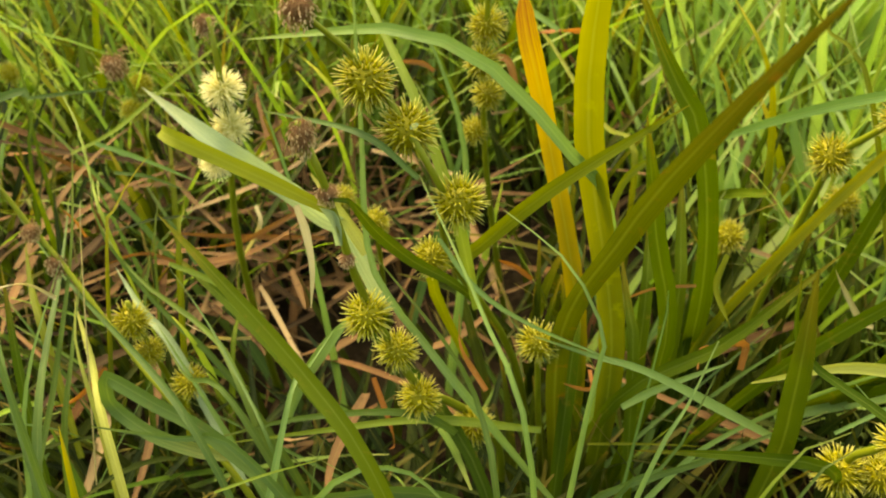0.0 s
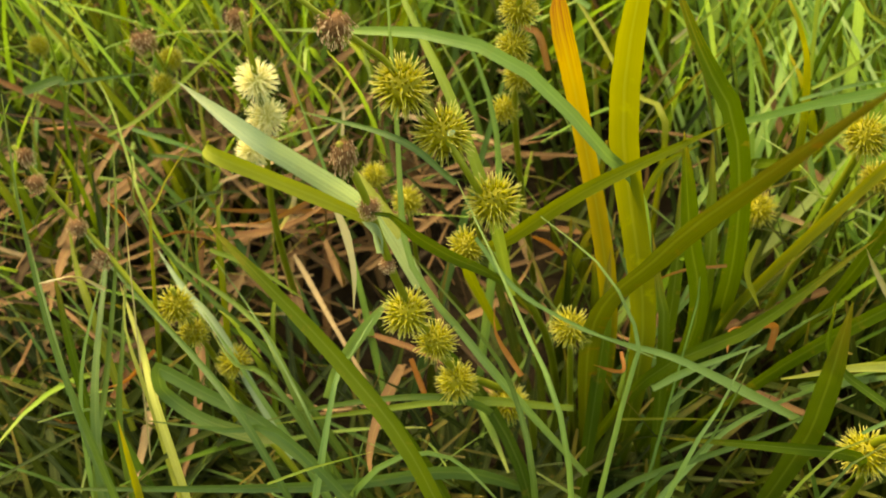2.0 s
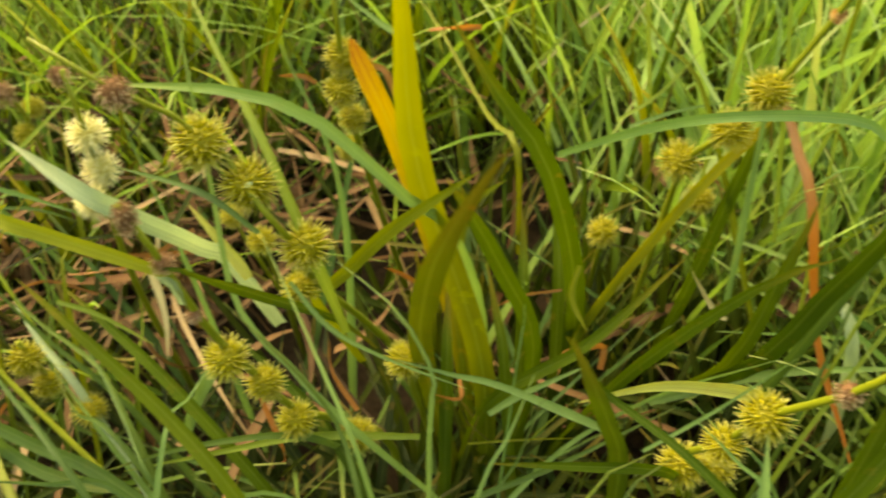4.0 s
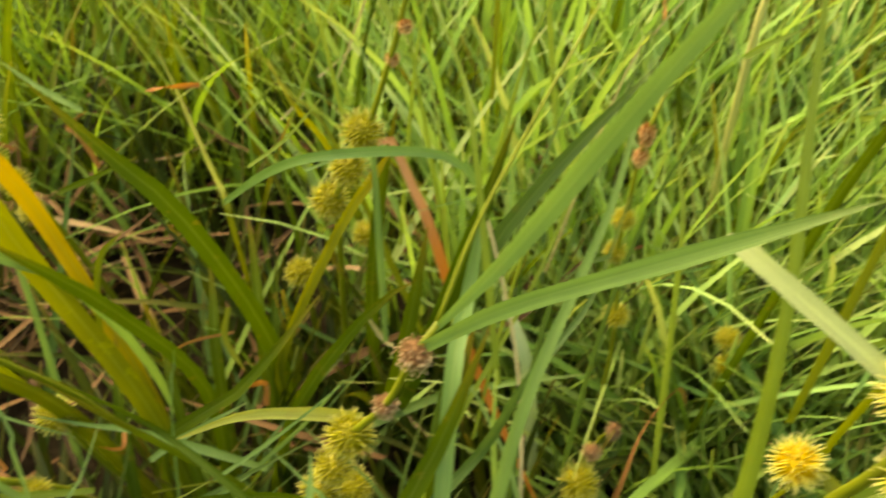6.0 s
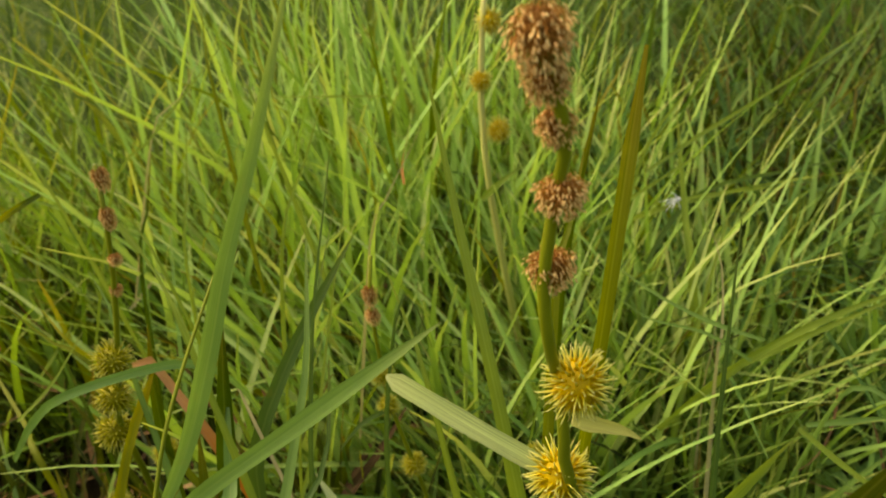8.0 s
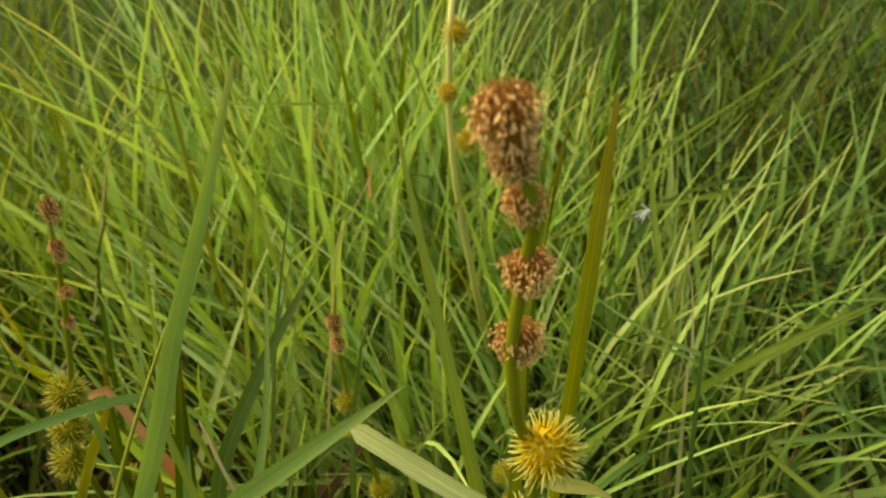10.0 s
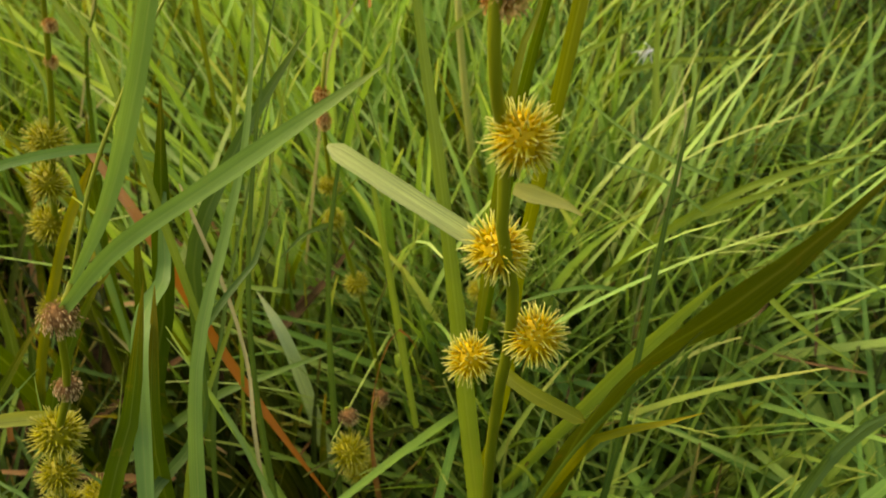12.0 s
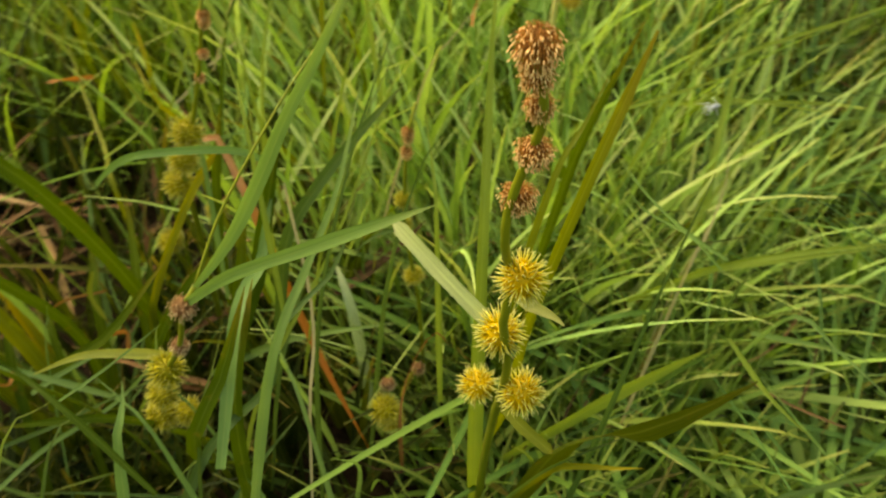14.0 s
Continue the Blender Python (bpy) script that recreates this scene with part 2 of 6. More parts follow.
GRASS = leaf_material("meadow_grass", ((0.0, (0.1009, 0.1884, 0.0233)), (0.25, (0.1614, 0.2777, 0.0337)), (0.55, (0.2219, 0.3372, 0.0467)), (0.8, (0.1715, 0.3076, 0.0713)), (1.0, (0.3327, 0.3967, 0.0972))),
                      (0.42, 0.38, 0.11), 0.5, blotch_amount=0.1)
PALEGRASS = leaf_material("pale_meadow_grass", ((0.0, (0.145, 0.260, 0.048)), (0.3, (0.260, 0.415, 0.080)), (0.6, (0.375, 0.540, 0.145)), (0.8, (0.280, 0.470, 0.138)), (1.0, (0.470, 0.540, 0.200))),
                          (0.46, 0.42, 0.14), 0.5, blotch_amount=0.1, glow_through=0.28)
FARGRASS = leaf_material("far_meadow_grass", ((0.0, (0.0338, 0.0693, 0.0102)), (0.5, (0.0639, 0.1132, 0.0165)), (1.0, (0.1127, 0.1604, 0.0309))),
                         (0.36, 0.32, 0.09), 0.5, blotch_amount=0.1)
DARKGRASS = leaf_material("dark_meadow_grass", ((0.0, (0.030, 0.078, 0.015)), (0.5, (0.058, 0.135, 0.026)), (1.0, (0.105, 0.200, 0.038))),
                          (0.16, 0.18, 0.05), 0.3, blotch_amount=0.06)
GRASSBLUE = leaf_material("cool_meadow_grass", ((0.0, (0.0690, 0.1518, 0.0294)), (0.4, (0.095, 0.200, 0.043)), (0.75, (0.145, 0.255, 0.050)), (1.0, (0.200, 0.290, 0.075))),
                          (0.34, 0.34, 0.10), 0.35, blotch_amount=0.06)
# olive low growth, its colour darkened to carry the shade near the ground
SHADE_OLIVE = leaf_material("shaded_olive_grass", ((0.0, (0.0153, 0.0281, 0.0030)), (0.5, (0.0331, 0.0510, 0.0048)), (1.0, (0.0612, 0.0816, 0.0071))),
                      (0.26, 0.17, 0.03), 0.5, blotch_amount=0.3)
TURF = leaf_material("short_turf", ((0.0, (0.085, 0.160, 0.020)), (0.5, (0.130, 0.220, 0.032)), (1.0, (0.170, 0.250, 0.040))),
                     (0.24, 0.22, 0.05), 0.4, blotch_amount=0.1)
OLIVETALL = leaf_material("tall_olive_leaf", ((0.0, (0.0638, 0.1035, 0.0059)), (0.5, (0.1062, 0.1530, 0.0085)), (1.0, (0.1700, 0.2025, 0.0127))),
                          (0.36, 0.26, 0.05), 0.5, blotch_amount=0.2)
STRAW = leaf_material("dead_straw", ((0.0, (0.028, 0.015, 0.004)), (0.3, (0.080, 0.040, 0.013)), (0.55, (0.160, 0.088, 0.036)), (0.75, (0.105, 0.045, 0.012)), (0.9, (0.23, 0.145, 0.065)), (1.0, (0.33, 0.235, 0.125))),
                      (0.17, 0.10, 0.025), 0.5, blotch=(0.04, 0.02, 0.004), blotch_amount=0.6, glow_through=0.12, rough=0.8)
BLADE_FRONT = leaf_material("front_blade", ((0.0, (0.050, 0.105, 0.024)), (0.5, (0.085, 0.160, 0.038)), (1.0, (0.150, 0.230, 0.038))),
                            (0.40, 0.36, 0.10), 0.4, blotch_amount=0.08, island=False, tip_from=0.84)
BLADE_SIDE = leaf_material("side_blade", ((0.0, (0.070, 0.140, 0.020)), (0.4, (0.115, 0.205, 0.032)), (0.75, (0.17, 0.265, 0.046)), (1.0, (0.25, 0.31, 0.075))),
                           (0.42, 0.38, 0.11), 0.5, blotch_amount=0.1, island=False, tip_from=0.82)
# leaf bases with the shade under the bur-reeds put into their colour
SHADE_BASE = leaf_material("shaded_leaf_base", ((0.0, (0.0160, 0.0306, 0.0032)), (0.5, (0.0336, 0.0527, 0.0048)), (1.0, (0.0640, 0.0850, 0.0072))),
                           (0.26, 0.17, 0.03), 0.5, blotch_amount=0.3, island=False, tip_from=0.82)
BLADE_PALE = leaf_material("pale_blade", ((0.0, (0.1320, 0.2400, 0.0456)), (0.3, (0.225, 0.360, 0.070)), (0.6, (0.325, 0.470, 0.125)), (0.8, (0.245, 0.410, 0.120)), (1.0, (0.410, 0.470, 0.170))),
                           (0.46, 0.42, 0.14), 0.5, blotch_amount=0.1, glow_through=0.28, island=False, tip_from=0.84)
BLADE_MAT = leaf_material("mat_blade", ((0.0, (0.075, 0.155, 0.030)), (0.4, (0.105, 0.215, 0.044)), (0.75, (0.160, 0.275, 0.053)), (1.0, (0.215, 0.305, 0.078))),
                          (0.34, 0.34, 0.10), 0.35, blotch_amount=0.06, island=False, tip_from=0.86)
STEM = along_material("green_stem", ((0.0, (0.15, 0.18, 0.010)), (1.0, (0.185, 0.21, 0.013))), 0.4, 0.12, 25.0)
PALESTEM = along_material("pale_stem", ((0.0, (0.40, 0.42, 0.09)), (1.0, (0.58, 0.55, 0.20))), 0.4, 0.2, 25.0)
SPIKE_GREEN = along_material("green_spike", ((0.0, (0.13, 0.13, 0.003)), (0.25, (0.25, 0.230, 0.004)), (0.45, (0.40, 0.365, 0.011)), (0.75, (0.40, 0.385, 0.045)), (1.0, (0.60, 0.575, 0.19))), 0.4, 0.3, 200.0)
CORE_GREEN = along_material("green_core", ((0.0, (0.19, 0.170, 0.003)), (1.0, (0.24, 0.212, 0.004))), 0.6, 0.0, 300.0)
SPIKE_GOLD = along_material("golden_spike", ((0.0, (0.42, 0.27, 0.004)), (0.25, (0.55, 0.37, 0.006)), (0.45, (0.60, 0.46, 0.022)), (0.75, (0.60, 0.56, 0.10)), (1.0, (0.76, 0.73, 0.32))), 0.4, 0.3, 200.0)
CORE_GOLD = along_material("golden_core", ((0.0, (0.42, 0.27, 0.005)), (1.0, (0.50, 0.34, 0.007))), 0.6, 0.0, 300.0)
SPIKE_CREAM = along_material("cream_spike", ((0.0, (0.55, 0.52, 0.10)), (0.45, (0.80, 0.74, 0.30)), (1.0, (0.92, 0.86, 0.50))), 0.5, 0.25, 200.0)
CORE_CREAM = along_material("cream_core", ((0.0, (0.60, 0.52, 0.14)), (1.0, (0.66, 0.58, 0.18))), 0.6, 0.0, 300.0)
FILAMENT = along_material("spent_filament", ((0.0, (0.20, 0.070, 0.010)), (0.45, (0.42, 0.17, 0.030)), (0.65, (0.50, 0.24, 0.055)), (0.82, (0.84, 0.50, 0.18)), (1.0, (0.92, 0.64, 0.30))), 0.75, 0.2, 300.0)
BROWNCORE = along_material("brown_core", ((0.0, (0.17, 0.066, 0.010)), (1.0, (0.22, 0.090, 0.016))), 0.85, 0.0, 400.0)
OLDFILAMENT = along_material("wizened_filament", ((0.0, (0.16, 0.078, 0.028)), (0.62, (0.32, 0.175, 0.075)), (1.0, (0.66, 0.48, 0.27))), 0.85, 0.15, 300.0)
OLDCORE = along_material("wizened_core", ((0.0, (0.16, 0.082, 0.032)), (1.0, (0.25, 0.135, 0.055))), 0.9, 0.0, 400.0)
FLUFF = along_material("white_fluff", ((0.0, (0.75, 0.77, 0.80)), (1.0, (0.85, 0.85, 0.88))), 0.8, 0.3, 100.0)
SOIL = soil_material()


# ---------------------------------------------------------------- shape helpers
def mesh_of(name, verts, faces, uvs, material, smooth=True):
    """verts (n, 3), faces as rows of 4 (a triangle repeats none: rows of 3 given apart), uvs one a vertex."""
    me = bpy.data.meshes.new(name)
    me.from_pydata([tuple(v) for v in verts], [], [tuple(f) for f in faces])
    lay = me.uv_layers.new(name="UVMap")
    idx = np.zeros(len(me.loops), dtype=np.int32)
    me.loops.foreach_get("vertex_index", idx)
    lay.data.foreach_set("uv", np.asarray(uvs, dtype=np.float32)[idx].ravel())
    me.polygons.foreach_set("use_smooth", [smooth] * len(me.polygons))
    me.materials.append(material)
    me.update()
    return me


def spline(points, n):
    """A smooth line through the points, n + 1 places and the way along it."""
    p = np.asarray(points, dtype=float)
    if len(p) == 2:
        s = np.linspace(0, 1, n + 1)[:, None]
        c = p[0] * (1 - s) + p[1] * s
    else:
        q = np.vstack([2 * p[0] - p[1], p, 2 * p[-1] - p[-2]])
        seg = np.linalg.norm(np.diff(p, axis=0), axis=1)
        at = np.concatenate([[0], np.cumsum(seg)]) / seg.sum()
        c = []
        for s in np.linspace(0, 1, n + 1):
            k = min(int(np.searchsorted(at, s, side="right")) - 1, len(p) - 2)
            u = (s - at[k]) / (at[k + 1] - at[k])
            a, b, d, e = q[k], q[k + 1], q[k + 2], q[k + 3]
            c.append(0.5 * (2 * b + (d - a) * u + (2 * a - 5 * b + 4 * d - e) * u * u + (3 * b - a - 3 * d + e) * u ** 3))
        c = np.array(c)
    t = np.gradient(c, axis=0)
    t /= np.linalg.norm(t, axis=1)[:, None] + 1e-12
    return c, t


def part(name, me, parent, label=""):
    ob = new(name, me)
    ob.parent = parent
    ob.matrix_parent_inverse = parent.matrix_world.inverted() if parent.type != "EMPTY" else Matrix.Translation(-parent.location)
    if label:
        ob["label"] = label
    return ob


def blade(name, parent, points, width, material, roll=0.0, fold=0.28, taper="strap", face=(0.0, -0.8, 0.6), label="", n=14, twist=0.0):
    """A leaf with a keeled, hollowed section, swept along a smooth line and tapered to a tip."""
    c, t = spline(points, n)
    s = np.linspace(0, 1, n + 1)
    if taper == "strap":
        w = np.minimum(1.0, 0.75 + 0.8 * s) * np.clip(1 - np.clip((s - 0.62) / 0.38, 0, 1) ** 2.2, 0.03, 1)
    elif taper == "blunt":
        w = np.minimum(1.0, 0.85 + 0.5 * s) * np.clip(1 - np.clip((s - 0.88) / 0.12, 0, 1) ** 3 * 0.8, 0.05, 1)
    elif taper == "bract":
        w = np.minimum(1.0, 0.16 + 2.4 * s) * np.clip(1 - s, 0.02, 1) ** 0.55
    else:
        w = np.minimum(1.0, 0.6 + 1.6 * s) * np.clip(1 - s, 0.02, 1) ** 0.62
    w = w * width / 2
    verts, uvs, faces = [], [], []
    wob = width * 700
    for k in range(n + 1):
        side = np.cross(t[k], np.asarray(face))
        side /= np.linalg.norm(side) + 1e-9
        up = np.cross(side, t[k])
        a = radians(roll + twist * s[k] + 7 * math.sin(5 * s[k] + wob))
        sd = side * math.cos(a) + up * math.sin(a)
        upv = up * math.cos(a) - side * math.sin(a)
        edge = 1.0 + 0.04 * math.sin(17 * s[k] + wob)
        for x, z in ((-1, fold), (-0.75, fold * 0.62), (-0.4, fold * 0.22), (0, 0), (0.4, fold * 0.22), (0.75, fold * 0.62), (1, fold)):
            verts.append(c[k] + sd * x * w[k] * edge + upv * (z * w[k]))
            uvs.append((0.5 + x * 0.5, s[k]))
    for k in range(n):
        for i in range(6):
            o = 7 * k + i
            faces.append((o, o + 1, o + 8, o + 7))
    return part(name, mesh_of(name, verts, faces, uvs, material), parent, label)


def tube(name, parent, points, r0, r1, material, n=16, sides=7, label=""):
    c, t = spline(points, n)
    verts, uvs, faces = [], [], []
    for k in range(n + 1):
        a = np.cross(t[k], (0.31, 0.92, 0.22))
        a /= np.linalg.norm(a)
        b = np.cross(t[k], a)
        s = k / n
        r = r0 * (1 - s) + r1 * s
        for i in range(sides):
            g = 2 * math.pi * i / sides
            verts.append(c[k] + r * (a * math.cos(g) + b * math.sin(g)))
            uvs.append((i / sides, s))
    for k in range(n):
        for i in range(sides):
            j = (i + 1) % sides
            faces.append((k * sides + i, k * sides + j, (k + 1) * sides + j, (k + 1) * sides + i))
    faces.append(tuple(range(sides - 1, -1, -1)))
    faces.append(tuple(n * sides + i for i in range(sides)))
    return part(name, mesh_of(name, verts, faces, uvs, material), parent, label)


def sphere_ways(count, rng, jitter):
    k = np.arange(count) + 0.5
    ph = np.arccos(1 - 2 * k / count)
    th = math.pi * (1 + 5 ** 0.5) * k
    d = np.stack([np.cos(th) * np.sin(ph), np.sin(th) * np.sin(ph), np.cos(ph)], 1)
    d += rng.normal(0, jitter, d.shape)
    return d / np.linalg.norm(d, axis=1)[:, None]


def burr_meshes(tag, count, core_r, spike_mat, core_mat, seed, stray=0.05):
    """A round head of unit radius: a knobbly core, and on it the fruits, each a swollen base drawn out into a stiff pale beak."""
    rng = np.random.default_rng(seed)
    ways = sphere_ways(count, rng, 0.055)
    verts, uvs, faces = [], [], []
    for d in ways:
        a = np.cross(d, (0.3, 0.5, 0.81))
        a /= np.linalg.norm(a)
        b = np.cross(d, a)
        bend = a * rng.normal(0, stray) + b * rng.normal(0, stray)
        far = rng.uniform(0.86, 1.08)
        o = len(verts)
        rings = ((core_r * 0.85, 0.044, 0.0), (core_r + 0.03, 0.056, 0.2), (core_r + 0.07, 0.040, 0.4), (core_r + 0.13, 0.026, 0.6), (far * 0.93, 0.016, 0.9))
        for rad, wide, v in rings:
            mid = d * rad + bend * max(0, rad - core_r) * 2.0
            for i in range(4):
                g = math.pi / 2 * i
                verts.append(mid + wide * (a * math.cos(g) + b * math.sin(g)))
                uvs.append((i / 4, v))
        verts.append(d * far + bend * (far - core_r) * 2.6)
        uvs.append((0.5, 1.0))
        for r in range(len(rings) - 1):
            for i in range(4):
                j = (i + 1) % 4
                faces.append((o + 4 * r + i, o + 4 * r + j, o + 4 * r + 4 + j, o + 4 * r + 4 + i))
        for i in range(4):
            faces.append((o + 16 + i, o + 16 + (i + 1) % 4, o + 20))
    spikes = mesh_of(tag + "_spikes", verts, faces, uvs, spike_mat)
    return spikes, knob_mesh(tag + "_core", core_r, core_mat, rng)


def knob_mesh(name, r, material, rng, squash=1.0, rough=0.10):
    bm = bmesh.new()
    bmesh.ops.create_icosphere(bm, subdivisions=3, radius=r)
    for v in bm.verts:
        v.co *= 1 + rough * noise.noise(v.co * (5 / r) + Vector((r * 900, 0, 0))) + (rough - 0.10) * noise.noise(v.co * (2.2 / r) + Vector((0, r * 700, 0)))
        v.co.z *= squash
    me = bpy.data.meshes.new(name)
    bm.to_mesh(me)
    bm.free()
    me.polygons.foreach_set("use_smooth", [True] * len(me.polygons))
    lay = me.uv_layers.new(name="UVMap")
    me.materials.append(material)
    return me


def spent_meshes(tag, count, seed, fil_mat, core_mat, anthers=0.75, core_r=0.50, core_rough=0.14):
    """A spent male head of unit radius: a dark core, hair-thin filaments that arch over and hang, and pale anthers at their ends."""
    rng = np.random.default_rng(seed)
    ways = sphere_ways(count, rng, 0.08)
    verts, uvs, faces = [], [], []

    def strand(points, wides, vs):
        o = len(verts)
        for k, (mid, wide, v) in enumerate(zip(points, wides, vs)):
            way = points[min(k + 1, len(points) - 1)] - points[max(k - 1, 0)]
            a = np.cross(way, (0.3, 0.5, 0.81))
            a /= np.linalg.norm(a) + 1e-9
            b = np.cross(way, a)
            b /= np.linalg.norm(b) + 1e-9
            for i in range(3):
                g = 2 * math.pi / 3 * i
                verts.append(mid + wide * (a * math.cos(g) + b * math.sin(g)))
                uvs.append((i / 3, v))
        for r in range(len(points) - 1):
            for i in range(3):
                j = (i + 1) % 3
                faces.append((o + 3 * r + i, o + 3 * r + j, o + 3 * r + 3 + j, o + 3 * r + 3 + i))
        e = o + 3 * (len(points) - 1)
        faces.append((e, e + 1, e + 2))

    for d in ways:
        far = rng.uniform(0.70, 0.98)
        flat = np.array((d[0], d[1], 0.0)) * (0.35 * max(d[2], 0.0))
        down = np.array((rng.normal(0, 0.08), rng.normal(0, 0.08), -0.16 - 0.26 * rng.random()))
        p0, p1, p2 = d * 0.42, d * far * 0.82 + flat * 0.3, d * far * 0.92 + flat + down * 0.75
        strand([p0, p1, p2], (0.016, 0.013, 0.010), (0.0, 0.4, 0.6))
        if rng.random() < anthers:
            way = p2 - p1 + np.array((0, 0, -0.10)) + rng.normal(0, 0.06, 3)
            way *= rng.uniform(0.13, 0.20) / (np.linalg.norm(way) + 1e-9)
            strand([p2 - way * 0.1, p2 + way * 0.2, p2 + way * 0.7, p2 + way], (0.014, 0.034, 0.034, 0.014), (0.85, 0.9, 0.95, 1.0))
    return mesh_of(tag + "_filaments", verts, faces, uvs, fil_mat), knob_mesh(tag + "_core", core_r, core_mat, rng, rough=core_rough)


BURRS = {
    "green": [burr_meshes("green", 175, 0.57, SPIKE_GREEN, CORE_GREEN, s) for s in (1, 2)],
    "gold": [burr_meshes("gold", 190, 0.56, SPIKE_GOLD, CORE_GOLD, s, 0.11) for s in (3, 4)],
    "cream": [burr_meshes("cream", 280, 0.46, SPIKE_CREAM, CORE_CREAM, s, 0.12) for s in (5, 6)],
}
SPENT = [spent_meshes("spent", 420, s, FILAMENT, BROWNCORE) for s in (7, 8, 9)]
WIZENED = [spent_meshes("wizened", 330, s, OLDFILAMENT, OLDCORE, 0.5, 0.50, 0.42) for s in (10, 11)]
tally = {"head": 0, "spent": 0}


def head(plant, place, radius, tone="green", squash=0.95):
    k = tally["head"] = tally["head"] + 1
    spikes, core = BURRS[tone][k % 2]
    hd = part("seed_head", core, plant, {"green": "green spiky round seed head", "gold": "yellow-green spiky round seed head", "cream": "cream spiky flower head"}[tone])
    hd.matrix_parent_inverse = Matrix()
    hd.matrix_local = Matrix.Translation(Vector(place) - plant.location) @ Euler((0.4 * k, 0.7 * k, 1.3 * k)).to_matrix().to_4x4() @ Matrix.Diagonal((radius, radius, radius * squash, 1))
    sp = new("spike_coat", spikes)
    sp.parent = hd
    return hd


def spent(plant, place, radius, tall=1.0, turn=(0, 0, 0), old=True):
    k = tally["spent"] = tally["spent"] + 1
    fil, core = WIZENED[k % 2] if old else SPENT[k % 3]
    hd = part("spent_flower_head", core, plant, "shrivelled dark brown flower head" if old else "brown withered male flower head with pale anthers")
    hd.matrix_parent_inverse = Matrix()
    hd.matrix_local = Matrix.Translation(Vector(place) - plant.location) @ Euler((turn[0], turn[1], 1.1 * k)).to_matrix().to_4x4() @ Matrix.Diagonal((radius, radius, radius * tall, 1))
    fl = new("anther_tuft", fil)
    fl.parent = hd
    return hd


def plant_at(x, y, label, name="bur_reed_plant", category="bur-reed", group="bur-reed plants"):
    e = new(name)
    e.location = (x, y, 0.0)
    e.empty_display_size = 0.02
    return tagged(e, label, category, group)


# ---------------------------------------------------------------- ground
def ground_height(x, y):
    return 0.012 * noise.noise(Vector((x * 3, y * 3, 0.3))) + 0.006 * noise.noise(Vector((x * 14, y * 14, 1.7))) - 0.004


def build_ground():
    lines = np.concatenate([-np.geomspace(1.6, 60, 14)[::-1], np.linspace(-1.5, 2.5, 81), np.geomspace(2.7, 60, 13)])
    verts = [(x, y, ground_height(x, y) if abs(x) < 5 and abs(y) < 5 else 0.0) for y in lines for x in lines]
    n = len(lines)
    faces = [(j * n + i, j * n + i + 1, (j + 1) * n + i + 1, (j + 1) * n + i) for j in range(n - 1) for i in range(n - 1)]
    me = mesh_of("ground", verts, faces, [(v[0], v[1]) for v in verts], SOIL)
    return tagged(new("ground", me), "soil under the grass, near black for shade", "ground", kind="structure")


build_ground()


# ---------------------------------------------------------------- random grass
def blade_rows(base, length, width, lean, bend, azimuth, sections, fold, curl, z0):
    """The vertices of many blades, three across at each section. Each arcs from its root: lean is the first angle from upright, bend what it gains to the tip."""
    n = len(base)
    s = np.linspace(0, 1, sections + 1)
    ang = lean[:, None] + bend[:, None] * s[None, :] ** 1.4
    step = length[:, None] / sections
    az = azimuth[:, None] + curl * (s[None, :] ** 2) * np.sin(azimuth * 17.0)[:, None]
    mid = 0.5 * (ang[:, 1:] + ang[:, :-1])
    azm = 0.5 * (az[:, 1:] + az[:, :-1])
    dx = np.concatenate([np.zeros((n, 1)), np.cumsum(np.sin(mid) * np.cos(azm) * step, 1)], 1)
    dy = np.concatenate([np.zeros((n, 1)), np.cumsum(np.sin(mid) * np.sin(azm) * step, 1)], 1)
    dz = np.concatenate([np.zeros((n, 1)), np.cumsum(np.cos(mid) * step, 1)], 1)
    z = (np.zeros(n) if z0 is None else z0)
    c = np.stack([base[:, 0:1] + dx, base[:, 1:2] + dy, np.maximum(z[:, None] + dz, 0.006)], -1)
    face = azimuth + np.random.default_rng(n).uniform(-0.9, 0.9, n)
    side = np.stack([-np.sin(face), np.cos(face), np.zeros(n)], -1)[:, None, :]
    nrm = np.stack([-np.cos(ang) * np.cos(az), -np.cos(ang) * np.sin(az), np.sin(ang)], -1)
    w = (np.minimum(1, 0.55 + 1.8 * s) * np.clip(1 - s, 0.03, 1) ** 0.6)[None, :, None] * (width[:, None, None] / 2)
    return np.stack([c - side * w + nrm * w * fold, c, c + side * w + nrm * w * fold], 2), s


def grass_mesh(name, rows, s, material):
    n, k = rows.shape[0], rows.shape[1]
    verts = rows.reshape(-1, 3)
    i = np.arange(n)[:, None, None] * (k * 3) + np.arange(k - 1)[None, :, None] * 3 + np.arange(2)[None, None, :]
    faces = np.stack([i, i + 1, i + 4, i + 3], -1).reshape(-1, 4)
    me = bpy.data.meshes.new(name)
    me.vertices.add(len(verts))
    me.vertices.foreach_set("co", verts.astype(np.float32).ravel())
    me.loops.add(faces.size)
    me.loops.foreach_set("vertex_index", faces.astype(np.int32).ravel())
    me.polygons.add(len(faces))
    me.polygons.foreach_set("loop_start", (np.arange(len(faces)) * 4).astype(np.int32))
    me.polygons.foreach_set("use_smooth", np.ones(len(faces), dtype=bool))
    me.update(calc_edges=True)
    u = np.tile(np.array([0.0, 0.5, 1.0]), n * k)
    v = np.tile(np.repeat(s, 3), n)
    uv = np.stack([u, v], 1).astype(np.float32)[faces.ravel()]
    me.uv_layers.new(name="UVMap").data.foreach_set("uv", uv.ravel())
    me.materials.append(material)
    return me


